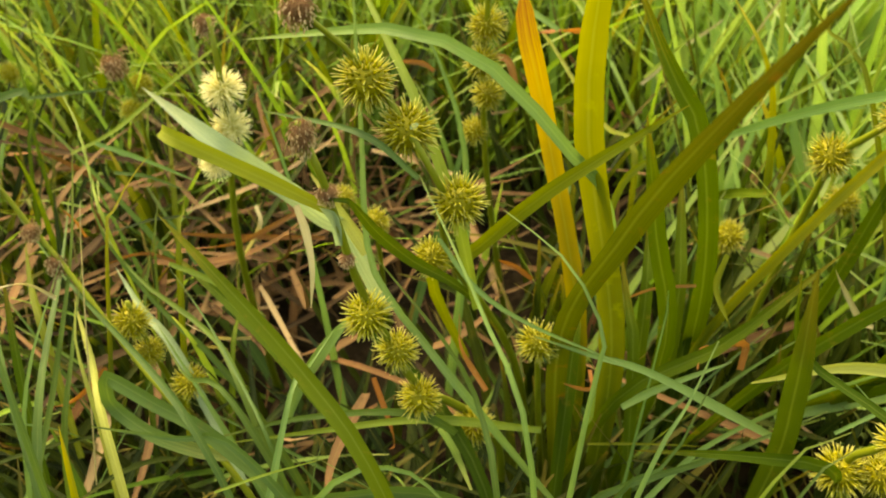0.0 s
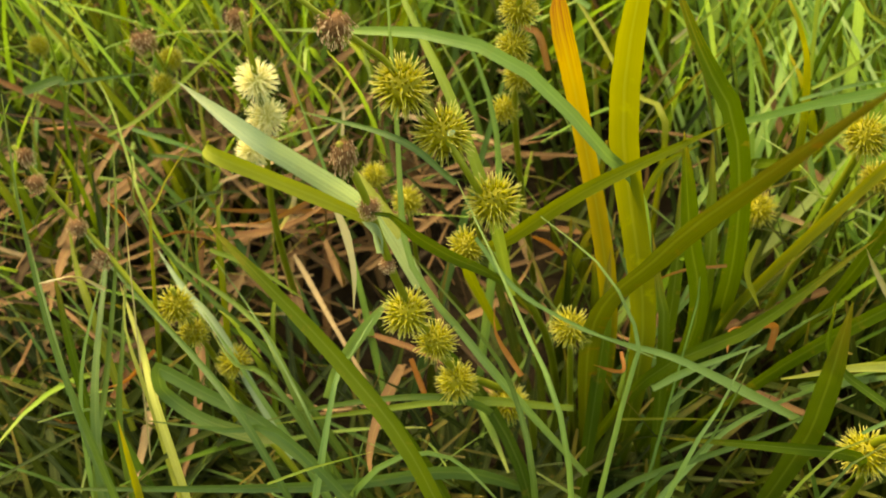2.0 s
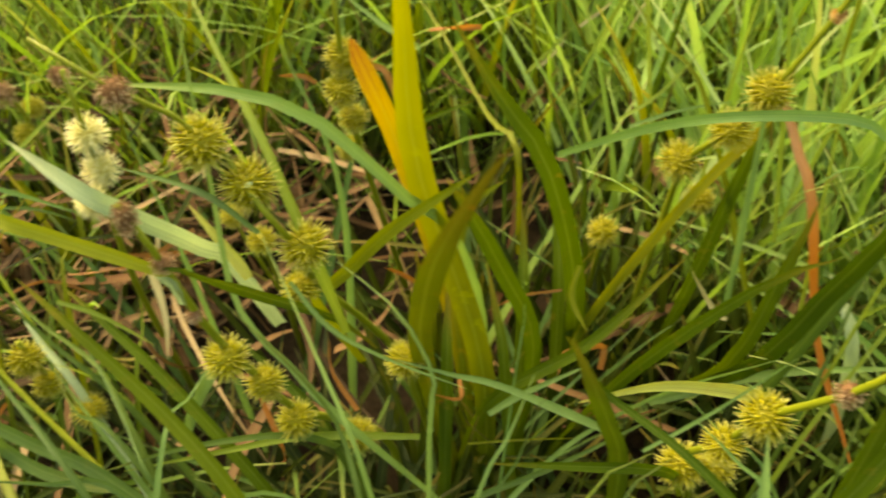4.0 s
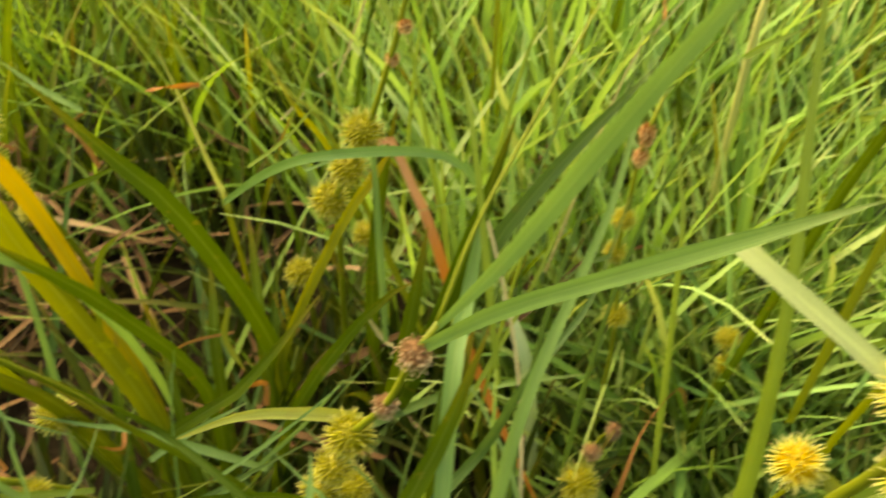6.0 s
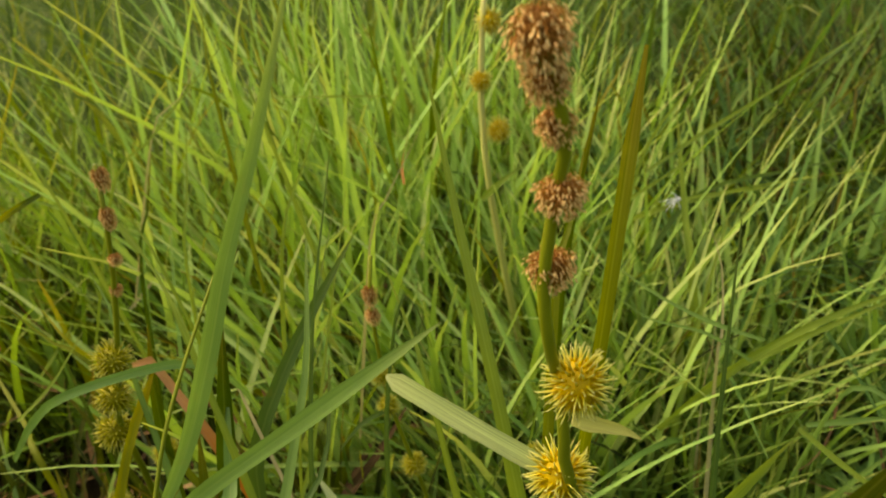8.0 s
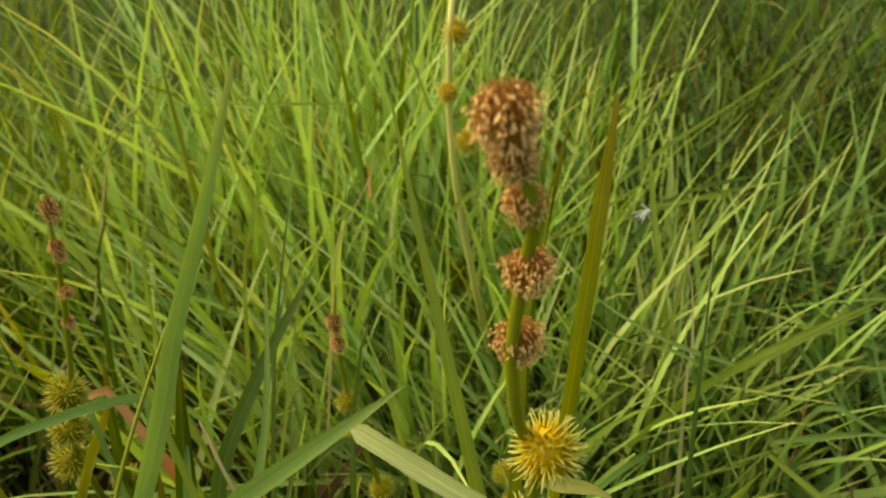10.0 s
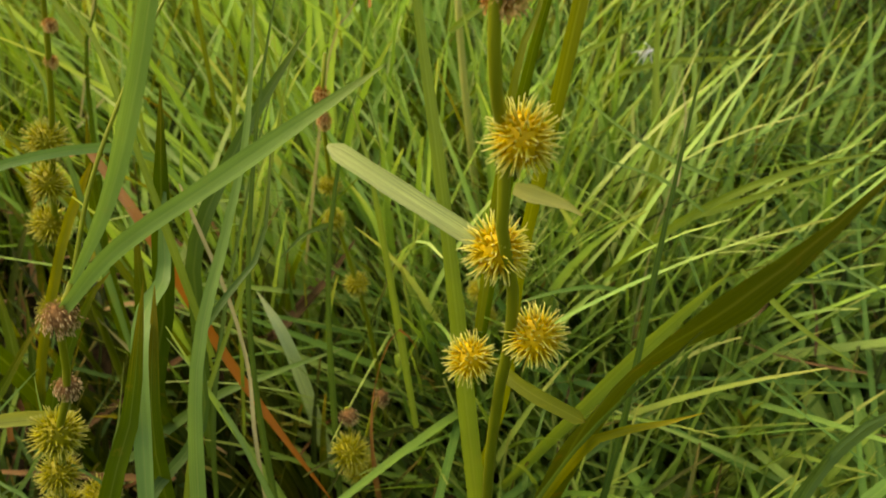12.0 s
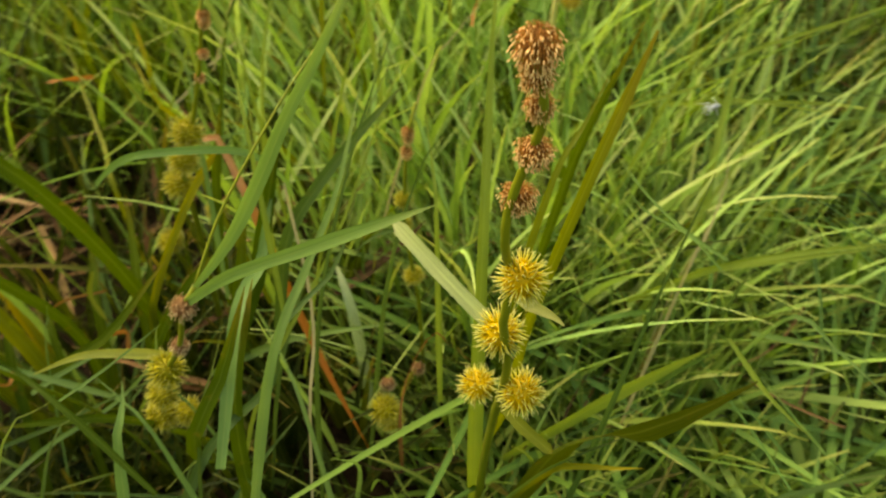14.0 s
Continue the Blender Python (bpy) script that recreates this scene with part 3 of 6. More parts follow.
def grass_field(name, label, material, base, length, width, lean, bend, azimuth, sections=7, fold=0.3, curl=0.0, z0=None, category="grass"):
    """Many blades in one mesh."""
    rows, s = blade_rows(base, length, width, lean, bend, azimuth, sections, fold, curl, z0)
    return tagged(new(name, grass_mesh(name, rows, s, material)), label, category, kind="stuff")


def grass_tufts(label, material, base, length, width, lean, bend, azimuth, curl=0.0, cell=0.06, piece="blade"):
    """The same blades as single parts, gathered into the tufts they grow in."""
    rows, s = blade_rows(base, length, width, lean, bend, azimuth, 8, 0.3, curl, None)
    tufts_at = {}
    for k, (x, y) in enumerate(base):
        tufts_at.setdefault((math.floor(x / cell), math.floor(y / cell)), []).append(k)
    for key in sorted(tufts_at):
        own = tufts_at[key]
        x, y = base[own].mean(axis=0)
        t = new("grass_tuft")
        t.location, t.empty_display_size = (x, y, 0.0), 0.02
        tagged(t, label, "grass", "grass tufts")
        for k in own:
            ob = new(piece, grass_mesh(piece, rows[k:k + 1] - np.array((x, y, 0.0)), s, material))
            ob.parent = t


def scatter(rng, n, x0, x1, y0, y1, keep=None):
    p = np.stack([rng.uniform(x0, x1, n), rng.uniform(y0, y1, n)], 1)
    return p if keep is None else p[keep(p, rng)]


def soft_edge(p, x, y, radius):
    """Thins a field out towards a ragged rim."""
    d = np.hypot(p[:, 0] - x, p[:, 1] - y)
    return np.clip((radius - d) / (0.45 * radius), 0, 1)


def feathered(p):
    """Thins the near grass out into the farther meadow, with a ragged rim."""
    d = np.hypot((p[:, 0] - 0.30) / 1.12, (p[:, 1] - 0.30) / 1.0) + 0.08 * np.sin(p[:, 0] * 9.0) * np.cos(p[:, 1] * 7.0)
    return np.clip((1.0 - d) / 0.35, 0, 1)


def height_cap(p):
    """How tall the chance grass may stand: low where the bur-reeds lean out to the open side, taller behind them."""
    x, y = p[:, 0], p[:, 1]
    cap = 0.085 + 0.42 * np.clip(y - 0.20, 0, 0.6)
    # behind the camera the added grass stands taller, to hold off low sky light
    cap = np.where(y < -0.16, 0.10 + 0.5 * np.clip(-0.16 - y, 0, 0.5), cap)
    right = np.clip((x - 0.42) / 0.15, 0, 1) * (y > -0.16)
    return np.clip(cap * (1 - right) + (0.05 + 0.25 * np.clip(y - 0.10, 0, 0.6)) * right, 0.045, 0.33)


def capped(p, length, lean, bend, slack, rng):
    reach = length * np.cos(np.clip(lean + 0.45 * bend, 0, 1.45))
    top = height_cap(p) * rng.uniform(0.6, 1.0 + slack, len(p))
    return length * np.clip(top / np.maximum(reach, 1e-4), 0.25, 1.0)


def open_gap(p, r, least):
    """Lets few blades stand in the dark hollow under the broad leaves."""
    d = np.hypot((p[:, 0] - 0.09) / 0.235, (p[:, 1] - 0.38) / 0.24)
    return r.random(len(p)) < np.clip(least + (1 - least) * (d - 0.75) / 0.4, least, 1)


def build_meadow():
    rng = np.random.default_rng(11)

    def field(name, label, mat, p, l0, l1, w0, w1, lean0, lean1, bend0, bend1, slack=0.25, az=None, spread=math.pi, curl=0.3, tufts=0.0):
        n = len(p)
        length = rng.uniform(l0, l1, n)
        lean, bend = rng.uniform(lean0, lean1, n), rng.uniform(bend0, bend1, n)
        length = capped(p, length, lean, bend, slack, rng)
        a = (rng.uniform(-math.pi, math.pi, n) if az is None else az + rng.normal(0, spread, n))
        if tufts:
            return grass_tufts(label, mat, p, length, rng.uniform(w0, w1, n), lean, bend, a, curl=curl, cell=tufts)
        return grass_field(name, label, mat, p, length, rng.uniform(w0, w1, n), lean, bend, a, curl=curl)

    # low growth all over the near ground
    # this undergrowth has ground shade painted into its olive tones
    field("undergrowth", "short olive grass and leaf bases near the soil, darkened for shade", SHADE_OLIVE, scatter(rng, 3600, -0.6, 1.1, 0.04, 1.0, lambda p, r: open_gap(p, r, 0.20)), 0.08, 0.26, 0.005, 0.010, 0.05, 0.7, 0.1, 0.8, curl=0.2)
    field("low_grass", "low fresh green grass among the bur-reeds", GRASS, scatter(rng, 1000, -0.6, 0.5, 0.06, 0.95, lambda p, r: r.random(len(p)) < np.clip((p[:, 1] - 0.05) / 0.35, 0.15, 1.0) * np.where((p[:, 0] > -0.24) & (p[:, 0] < 0.27) & (p[:, 1] < 0.62), np.where(p[:, 0] < 0.0, 0.75, 0.30), 1.0) * open_gap(p, r, 0.12)), 0.12, 0.34, 0.0035, 0.0078, 0.1, 0.7, 0.1, 0.7, curl=0.08)
    turf = scatter(rng, 8200, 0.32, 1.35, 0.03, 1.2, lambda p, r: open_gap(p, r, 0.0) & (r.random(len(p)) < feathered(p)) & (r.random(len(p)) < np.clip((p[:, 0] + 0.5 * p[:, 1] - 0.40) / 0.20, 0.25, 1)))
    field("turf", "dense short green turf under the taller grass", TURF, turf, 0.06, 0.19, 0.004, 0.009, 0.2, 1.2, 0.0, 0.6, 0.4, curl=0.2)
    turf = scatter(rng, 1500, -0.8, 0.26, 0.52, 1.2, lambda p, r: open_gap(p, r, 0.0) & (r.random(len(p)) < feathered(p)))
    field("back_turf", "short yellowish green turf behind the litter", TURF, turf, 0.05, 0.13, 0.004, 0.010, 0.2, 1.2, 0.0, 0.6, 0.4, curl=0.2)
    field("near_undergrowth", "short olive blades close to the soil, darkened for shade", SHADE_OLIVE, scatter(rng, 700, -0.32, 0.14, 0.09, 0.28), 0.06, 0.17, 0.005, 0.009, 0.3, 1.2, 0.1, 0.6, curl=0.2)
    field("front_grass", "tuft of bluish green grass blades bowing over", BLADE_FRONT, scatter(rng, 420, -0.34, 0.40, 0.12, 0.36, lambda p, r: r.random(len(p)) < np.where(p[:, 0] < 0.03, 0.28, 0.30)), 0.16, 0.34, 0.0035, 0.0085, 0.25, 0.9, 0.0, 0.45, 0.6, curl=0.05, tufts=0.07)
    field("leaf_bases", "tuft of olive leaf bases under the bur-reeds, darkened for shade", SHADE_BASE, scatter(rng, 420, 0.06, 0.28, 0.20, 0.44, lambda p, r: open_gap(p, r, 0.40)), 0.12, 0.24, 0.006, 0.0115, 0.02, 0.5, 0.0, 0.5, 0.4, curl=0.1, tufts=0.055)
    field("side_blades", "tuft of fresh green grass between the seed heads", BLADE_SIDE, scatter(rng, 560, 0.27, 0.54, 0.14, 0.38, lambda p, r: r.random(len(p)) < np.clip((p[:, 0] - 0.27) / 0.10, 0.25, 1)), 0.14, 0.28, 0.0035, 0.0075, 0.05, 0.7, 0.1, 0.6, 0.5, curl=0.1, tufts=0.06)
    # tall upright grass behind
    tall = scatter(rng, 1650, 0.16, 0.90, 0.30, 0.84, lambda p, r: r.random(len(p)) < np.clip((0.76 - p[:, 0]) / 0.22, 0, 1) * np.clip((p[:, 0] - 0.13) / 0.14, 0.3, 1) * np.where(p[:, 1] < 0.36, np.clip((p[:, 0] - 0.22) / 0.12, 0.3, 1), 1))
    close = tall[:, 1] < 0.50
    field("tall_tufts", "tuft of tall upright pale yellow-green grass", BLADE_PALE, tall[close], 0.28, 0.60, 0.0040, 0.0112, 0.02, 0.50, 0.1, 0.75, 0.6, curl=0.15, tufts=0.07)
    field("middle_tufts", "tuft of pale yellow-green grass behind the golden heads", BLADE_PALE, scatter(rng, 190, 0.35, 0.60, 0.28, 0.44), 0.16, 0.40, 0.0035, 0.0085, 0.05, 0.6, 0.1, 0.6, 1.1, curl=0.15, tufts=0.07)
    field("tall_grass", "tall upright pale yellow-green meadow grass", PALEGRASS, tall[~close], 0.28, 0.60, 0.0040, 0.0112, 0.02, 0.50, 0.1, 0.75, 0.6, curl=0.15)
    field("broad_grass", "broad olive leaves standing in the meadow", OLIVETALL, scatter(rng, 420, -0.30, 0.70, 0.36, 1.0, lambda p, r: open_gap(p, r, 0.1)), 0.24, 0.56, 0.006, 0.012, 0.02, 0.40, 0.10, 0.8, 0.4)
    field("back_grass", "yellow-green meadow grass behind", GRASS, scatter(rng, 1900, -0.75, 0.2, 0.42, 1.2, lambda p, r: r.random(len(p)) < np.clip((p[:, 1] - 0.40) / 0.30, 0.35, 1) * open_gap(p, r, 0.15) * feathered(p)), 0.18, 0.46, 0.0035, 0.0085, 0.05, 0.8, 0.1, 0.9, 0.4, curl=0.15)
    # matted grass to the side
    mat = scatter(rng, 2600, 0.42, 1.45, 0.00, 1.30, lambda p, r: r.random(len(p)) < feathered(p))
    dark = rng.random(len(mat)) < np.clip((mat[:, 0] + 0.8 * (mat[:, 1] - 0.5) - 0.54) / 0.24, 0, 1)
    close = ~dark & (mat[:, 0] < 0.74) & (mat[:, 1] < 0.46)
    field("mat_tufts", "tuft of cool green grass lying over", BLADE_MAT, mat[close], 0.20, 0.44, 0.0045, 0.0115, 0.75, 1.35, 0.0, 0.45, 1.0, curl=0.12, tufts=0.075)
    field("matted_grass", "cool green matted grass lying over", GRASSBLUE, mat[~dark & ~close], 0.20, 0.46, 0.0045, 0.0105, 0.65, 1.35, 0.0, 0.45, 1.0, curl=0.12)
    field("dark_grass", "dark green grass beyond the mat", DARKGRASS, mat[dark], 0.20, 0.46, 0.004, 0.009, 0.5, 1.3, 0.0, 0.5, 0.8, curl=0.12)
    # farther meadow
    far = scatter(rng, 19000, -4.4, 5.6, 0.78, 6.4, lambda p, r: r.random(len(p)) < soft_edge(p, 0.5, 0.9, 5.2) / (0.5 + 0.8 * (p[:, 1] - 0.78)))
    field("far_meadow", "green meadow grass farther off", FARGRASS, far, 0.22, 0.52, 0.006, 0.013, 0.1, 0.8, 0.2, 1.0, 0.5)
    side = scatter(rng, 6500, 1.2, 5.0, -2.6, 1.3, lambda p, r: r.random(len(p)) < soft_edge(p, 0.6, 0.0, 4.4))
    field("side_meadow", "dark meadow grass beside the plants", DARKGRASS, side, 0.18, 0.36, 0.004, 0.008, 0.2, 1.0, 0.2, 1.0, 0.4)
    side = scatter(rng, 8000, -4.4, -0.55, -2.6, 1.3, lambda p, r: r.random(len(p)) < soft_edge(p, -0.4, 0.0, 4.2))
    field("edge_meadow", "green meadow grass beside the plants", FARGRASS, side, 0.15, 0.3, 0.004, 0.008, 0.2, 1.0, 0.2, 1.0, 0.4)

    # unseen grass behind the camera, added to cut low sky light on the front
    field("grass_behind", "unseen meadow grass added behind the camera to block low sky", FARGRASS, scatter(rng, 7500, -2.2, 2.6, -3.4, -0.17, lambda p, r: r.random(len(p)) < soft_edge(p, 0.2, 0.0, 3.2)), 0.20, 0.40, 0.005, 0.011, 0.05, 0.6, 0.1, 0.8, 0.3)

    field("short_turf", "short trodden grass on the open side", FARGRASS, scatter(rng, 1500, -0.7, 1.3, -0.20, 0.14), 0.06, 0.12, 0.004, 0.008, 0.3, 1.0, 0.2, 0.8, 0.0)

    # dead stalks and leaves lying about the stems
    def straw(name, label, p, l0, l1, w0, w1, zmax):
        n = len(p)
        lean = np.maximum(rng.normal(1.45, 0.2, n), 1.22)
        grass_field(name, label, STRAW, p, rng.uniform(l0, l1, n), rng.uniform(w0, w1, n), lean, rng.normal(0.05, 0.75, n), rng.uniform(-math.pi, math.pi, n),
                    sections=8, curl=0.55, z0=rng.uniform(0.008, zmax, n) ** 1.0, category="litter")
    litter = np.concatenate([scatter(rng, 800, -0.40, 0.38, 0.25, 0.70, lambda p, r: r.random(len(p)) < np.where(p[:, 0] < -0.05, np.clip((p[:, 1] - 0.26) / 0.06, 0.15, 1.0), 0.14)), scatter(rng, 130, -0.26, 0.0, 0.34, 0.60)])
    straw("dead_litter", "brown dead leaves and stalks matted on the soil", litter, 0.05, 0.15, 0.0030, 0.0100, 0.11)
    straw("scattered_straw", "dry straw scattered in the grass", scatter(rng, 220, 0.35, 1.2, 0.10, 1.0), 0.05, 0.16, 0.0012, 0.0035, 0.11)


build_meadow()


# ---------------------------------------------------------------- bur-reed plants
def plant_open_side():
    p = plant_at(0.075, 0.30, "bur-reed stem bowed over with green spiky seed heads")
    tube("stem", p, [(0.075, 0.30, -0.01), (0.055, 0.29, 0.11), (0.02, 0.258, 0.205), (0.0225, 0.2305, 0.250), (0.0125, 0.2300, 0.268), (0.003, 0.237, 0.277), (-0.006, 0.246, 0.288), (-0.0245, 0.226, 0.317), (-0.045, 0.225, 0.335)], 0.0026, 0.0008, STEM)
    head(p, (-0.0074, 0.2418, 0.2869), 0.0122)
    head(p, (0.007, 0.2394, 0.2702), 0.0124)
    head(p, (0.0259, 0.2329, 0.2461), 0.0118)
    head(p, (0.015, 0.254, 0.203), 0.0098)
    spent(p, (-0.0245, 0.226, 0.317), 0.0064)
    blade("bract", p, [(0.013, 0.152 + 0.07, 0.262), (-0.008, 0.232, 0.272), (-0.050, 0.258, 0.264)], 0.0030, GRASSLEAF, taper="grass")
    blade("leaf", p, [(0.098, 0.285, 0.05), (0.094, 0.268, 0.17), (0.080, 0.250, 0.240), (0.062, 0.239, 0.267), (0.041, 0.246, 0.287), (0.022, 0.250, 0.297), (-0.001, 0.255, 0.300), (-0.075, 0.319, 0.264)], 0.0044, BLUELEAF, n=20)
    return p


def plant_spent_top():
    p = plant_at(0.055, 0.265, "bur-reed with withered brown tip above four green seed heads")
    tube("stem", p, [(0.055, 0.265, -0.01), (0.050, 0.25, 0.09), (0.036, 0.236, 0.131), (0.013, 0.220, 0.162), (0.004, 0.214, 0.191), (-0.003, 0.207, 0.216), (-0.008, 0.200, 0.245), (-0.012, 0.1967, 0.271), (-0.019, 0.195, 0.296)], 0.0026, 0.0012, STEM)
    head(p, (-0.0034, 0.2043, 0.2144), 0.0105)
    head(p, (0.0061, 0.2119, 0.1908), 0.0098)
    head(p, (0.0141, 0.2162, 0.1603), 0.0104)
    head(p, (0.0369, 0.2291, 0.1311), 0.0108)
    spent(p, (-0.012, 0.1967, 0.2709), 0.0042)
    spent(p, (-0.018, 0.195, 0.292), 0.0045, 1.7)
    spent(p, (-0.008, 0.199, 0.244), 0.0032)
    blade("sheath", p, [(-0.010, 0.198, 0.250), (-0.0105, 0.196, 0.262), (-0.014, 0.193, 0.268)], 0.0030, PALELEAF)
    blade("spotted_leaf", p, [(-0.012, 0.200, 0.262), (-0.028, 0.199, 0.271), (-0.047, 0.198, 0.281), (-0.061, 0.199, 0.287), (-0.068, 0.216, 0.279)], 0.0048, SPOTLEAF, n=20, label="green leaf with rusty spots")
    blade("pale_leaf", p, [(-0.012, 0.300, 0.130), (-0.0294, 0.2965, 0.1801), (-0.0374, 0.2919, 0.1908), (-0.0452, 0.2842, 0.2055), (-0.0547, 0.2765, 0.2203), (-0.0644, 0.2724, 0.2317), (-0.075, 0.272, 0.2399), (-0.1111, 0.2911, 0.2529)], 0.0090, PALELEAF, n=28, taper="strap")
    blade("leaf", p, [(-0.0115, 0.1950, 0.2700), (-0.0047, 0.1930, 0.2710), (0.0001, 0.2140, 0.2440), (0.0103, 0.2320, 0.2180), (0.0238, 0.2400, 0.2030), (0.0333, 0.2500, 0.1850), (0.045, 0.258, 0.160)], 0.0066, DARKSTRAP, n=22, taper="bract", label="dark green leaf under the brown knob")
    return p


def plant_cream():
    p = plant_at(-0.085, 0.335, "bur-reed with cream flowering heads")
    tube("stem", p, [(-0.085, 0.335, -0.01), (-0.088, 0.31, 0.15), (-0.080, 0.300, 0.235), (-0.0825, 0.303, 0.280)], 0.0025, 0.0012, STEM)
    head(p, (-0.0808, 0.3018, 0.2488), 0.0100, "cream")
    head(p, (-0.078, 0.298, 0.233), 0.0095, "cream")
    head(p, (-0.086, 0.295, 0.216), 0.0090, "cream")
    spent(p, (-0.085, 0.304, 0.277), 0.0048, 1.3)
    return p


def plant_small_pair():
    p = plant_at(-0.11, 0.29, "low bur-reed with small green seed heads in the grass")
    tube("stem", p, [(-0.11, 0.29, -0.01), (-0.117, 0.262, 0.11), (-0.122, 0.254, 0.165)], 0.0022, 0.0012, STEM)
    tube("branch", p, [(-0.112, 0.275, 0.08), (-0.100, 0.255, 0.11), (-0.0969, 0.2453, 0.125)], 0.0014, 0.0010, STEM, n=8)
    head(p, (-0.122, 0.253, 0.154), 0.0108)
    head(p, (-0.119, 0.255, 0.133), 0.0090)
    head(p, (-0.0969, 0.2453, 0.125), 0.0098)
    return p


def plant_back_four():
    p = plant_at(0.06, 0.40, "bur-reed with four green seed heads behind the yellow leaves")
    tube("stem", p, [(0.06, 0.40, -0.01), (0.035, 0.37, 0.16), (0.030, 0.340, 0.237), (0.030, 0.330, 0.272), (0.030, 0.325, 0.31)], 0.0025, 0.0012, STEM)
    head(p, (0.030, 0.333, 0.271), 0.0100)
    head(p, (0.029, 0.326, 0.257), 0.0095)
    head(p, (0.032, 0.335, 0.237), 0.0090)
    head(p, (0.026, 0.352, 0.208), 0.0088)
    return p


def plant_far_yellow():
    p = plant_at(-0.19, 0.47, "far bur-reed with yellowish heads and a brown tip")
    tube("stem", p, [(-0.19, 0.47, -0.01), (-0.186, 0.43, 0.14), (-0.184, 0.425, 0.175), (-0.192, 0.42, 0.21)], 0.0022, 0.0012, STEM)
    head(p, (-0.181, 0.430, 0.181), 0.0085)
    head(p, (-0.185, 0.419, 0.169), 0.0088)
    spent(p, (-0.190, 0.419, 0.199), 0.0088)
    q = plant_at(-0.29, 0.52, "far bur-reed with one yellowish head")
    tube("stem", q, [(-0.29, 0.52, -0.01), (-0.292, 0.48, 0.12), (-0.292, 0.47, 0.165)], 0.0022, 0.0012, STEM)
    head(q, (-0.292, 0.470, 0.162), 0.0088)


def plant_middle():
    p = plant_at(-0.02, 0.37, "bur-reed with two dim green heads deep in the grass")
    tube("stem", p, [(-0.02, 0.37, -0.01), (-0.02, 0.335, 0.13), (-0.023, 0.325, 0.168)], 0.0022, 0.0012, STEM)
    tube("branch", p, [(-0.02, 0.365, 0.06), (-0.038, 0.352, 0.14), (-0.042, 0.347, 0.165)], 0.0016, 0.0010, STEM, n=8)
    head(p, (-0.021, 0.325, 0.167), 0.0095)
    head(p, (-0.042, 0.347, 0.165), 0.0085)
    q = plant_at(0.08, 0.29, "bur-reed with one green head below the arching leaves")
    tube("stem", q, [(0.08, 0.29, -0.01), (0.066, 0.25, 0.12), (0.0603, 0.2343, 0.1792)], 0.0022, 0.0012, STEM)
    head(q, (0.0603, 0.2343, 0.1792), 0.0102)
    r = plant_at(0.165, 0.40, "bur-reed with one dim green head in the dark gap")
    tube("stem", r, [(0.165, 0.40, -0.01), (0.162, 0.36, 0.11), (0.1604, 0.3417, 0.1609)], 0.0022, 0.0012, STEM)
    head(r, (0.1604, 0.3417, 0.1609), 0.0105)


def plant_withered():
    p = plant_at(-0.03, 0.20, "withered flower stalk with small brown heads")
    tube("stem", p, [(-0.03, 0.20, -0.01), (-0.054, 0.195, 0.11), (-0.106, 0.224, 0.158), (-0.138, 0.244, 0.190), (-0.159, 0.253, 0.216), (-0.170, 0.255, 0.242)], 0.0018, 0.0010, STEM)
    spent(p, (-0.165, 0.253, 0.239), 0.0040, 1.3)
    spent(p, (-0.160, 0.246, 0.231), 0.0045)
    spent(p, (-0.150, 0.246, 0.208), 0.0046)
    spent(p, (-0.143, 0.245, 0.192), 0.0045, 1.4)
    return p


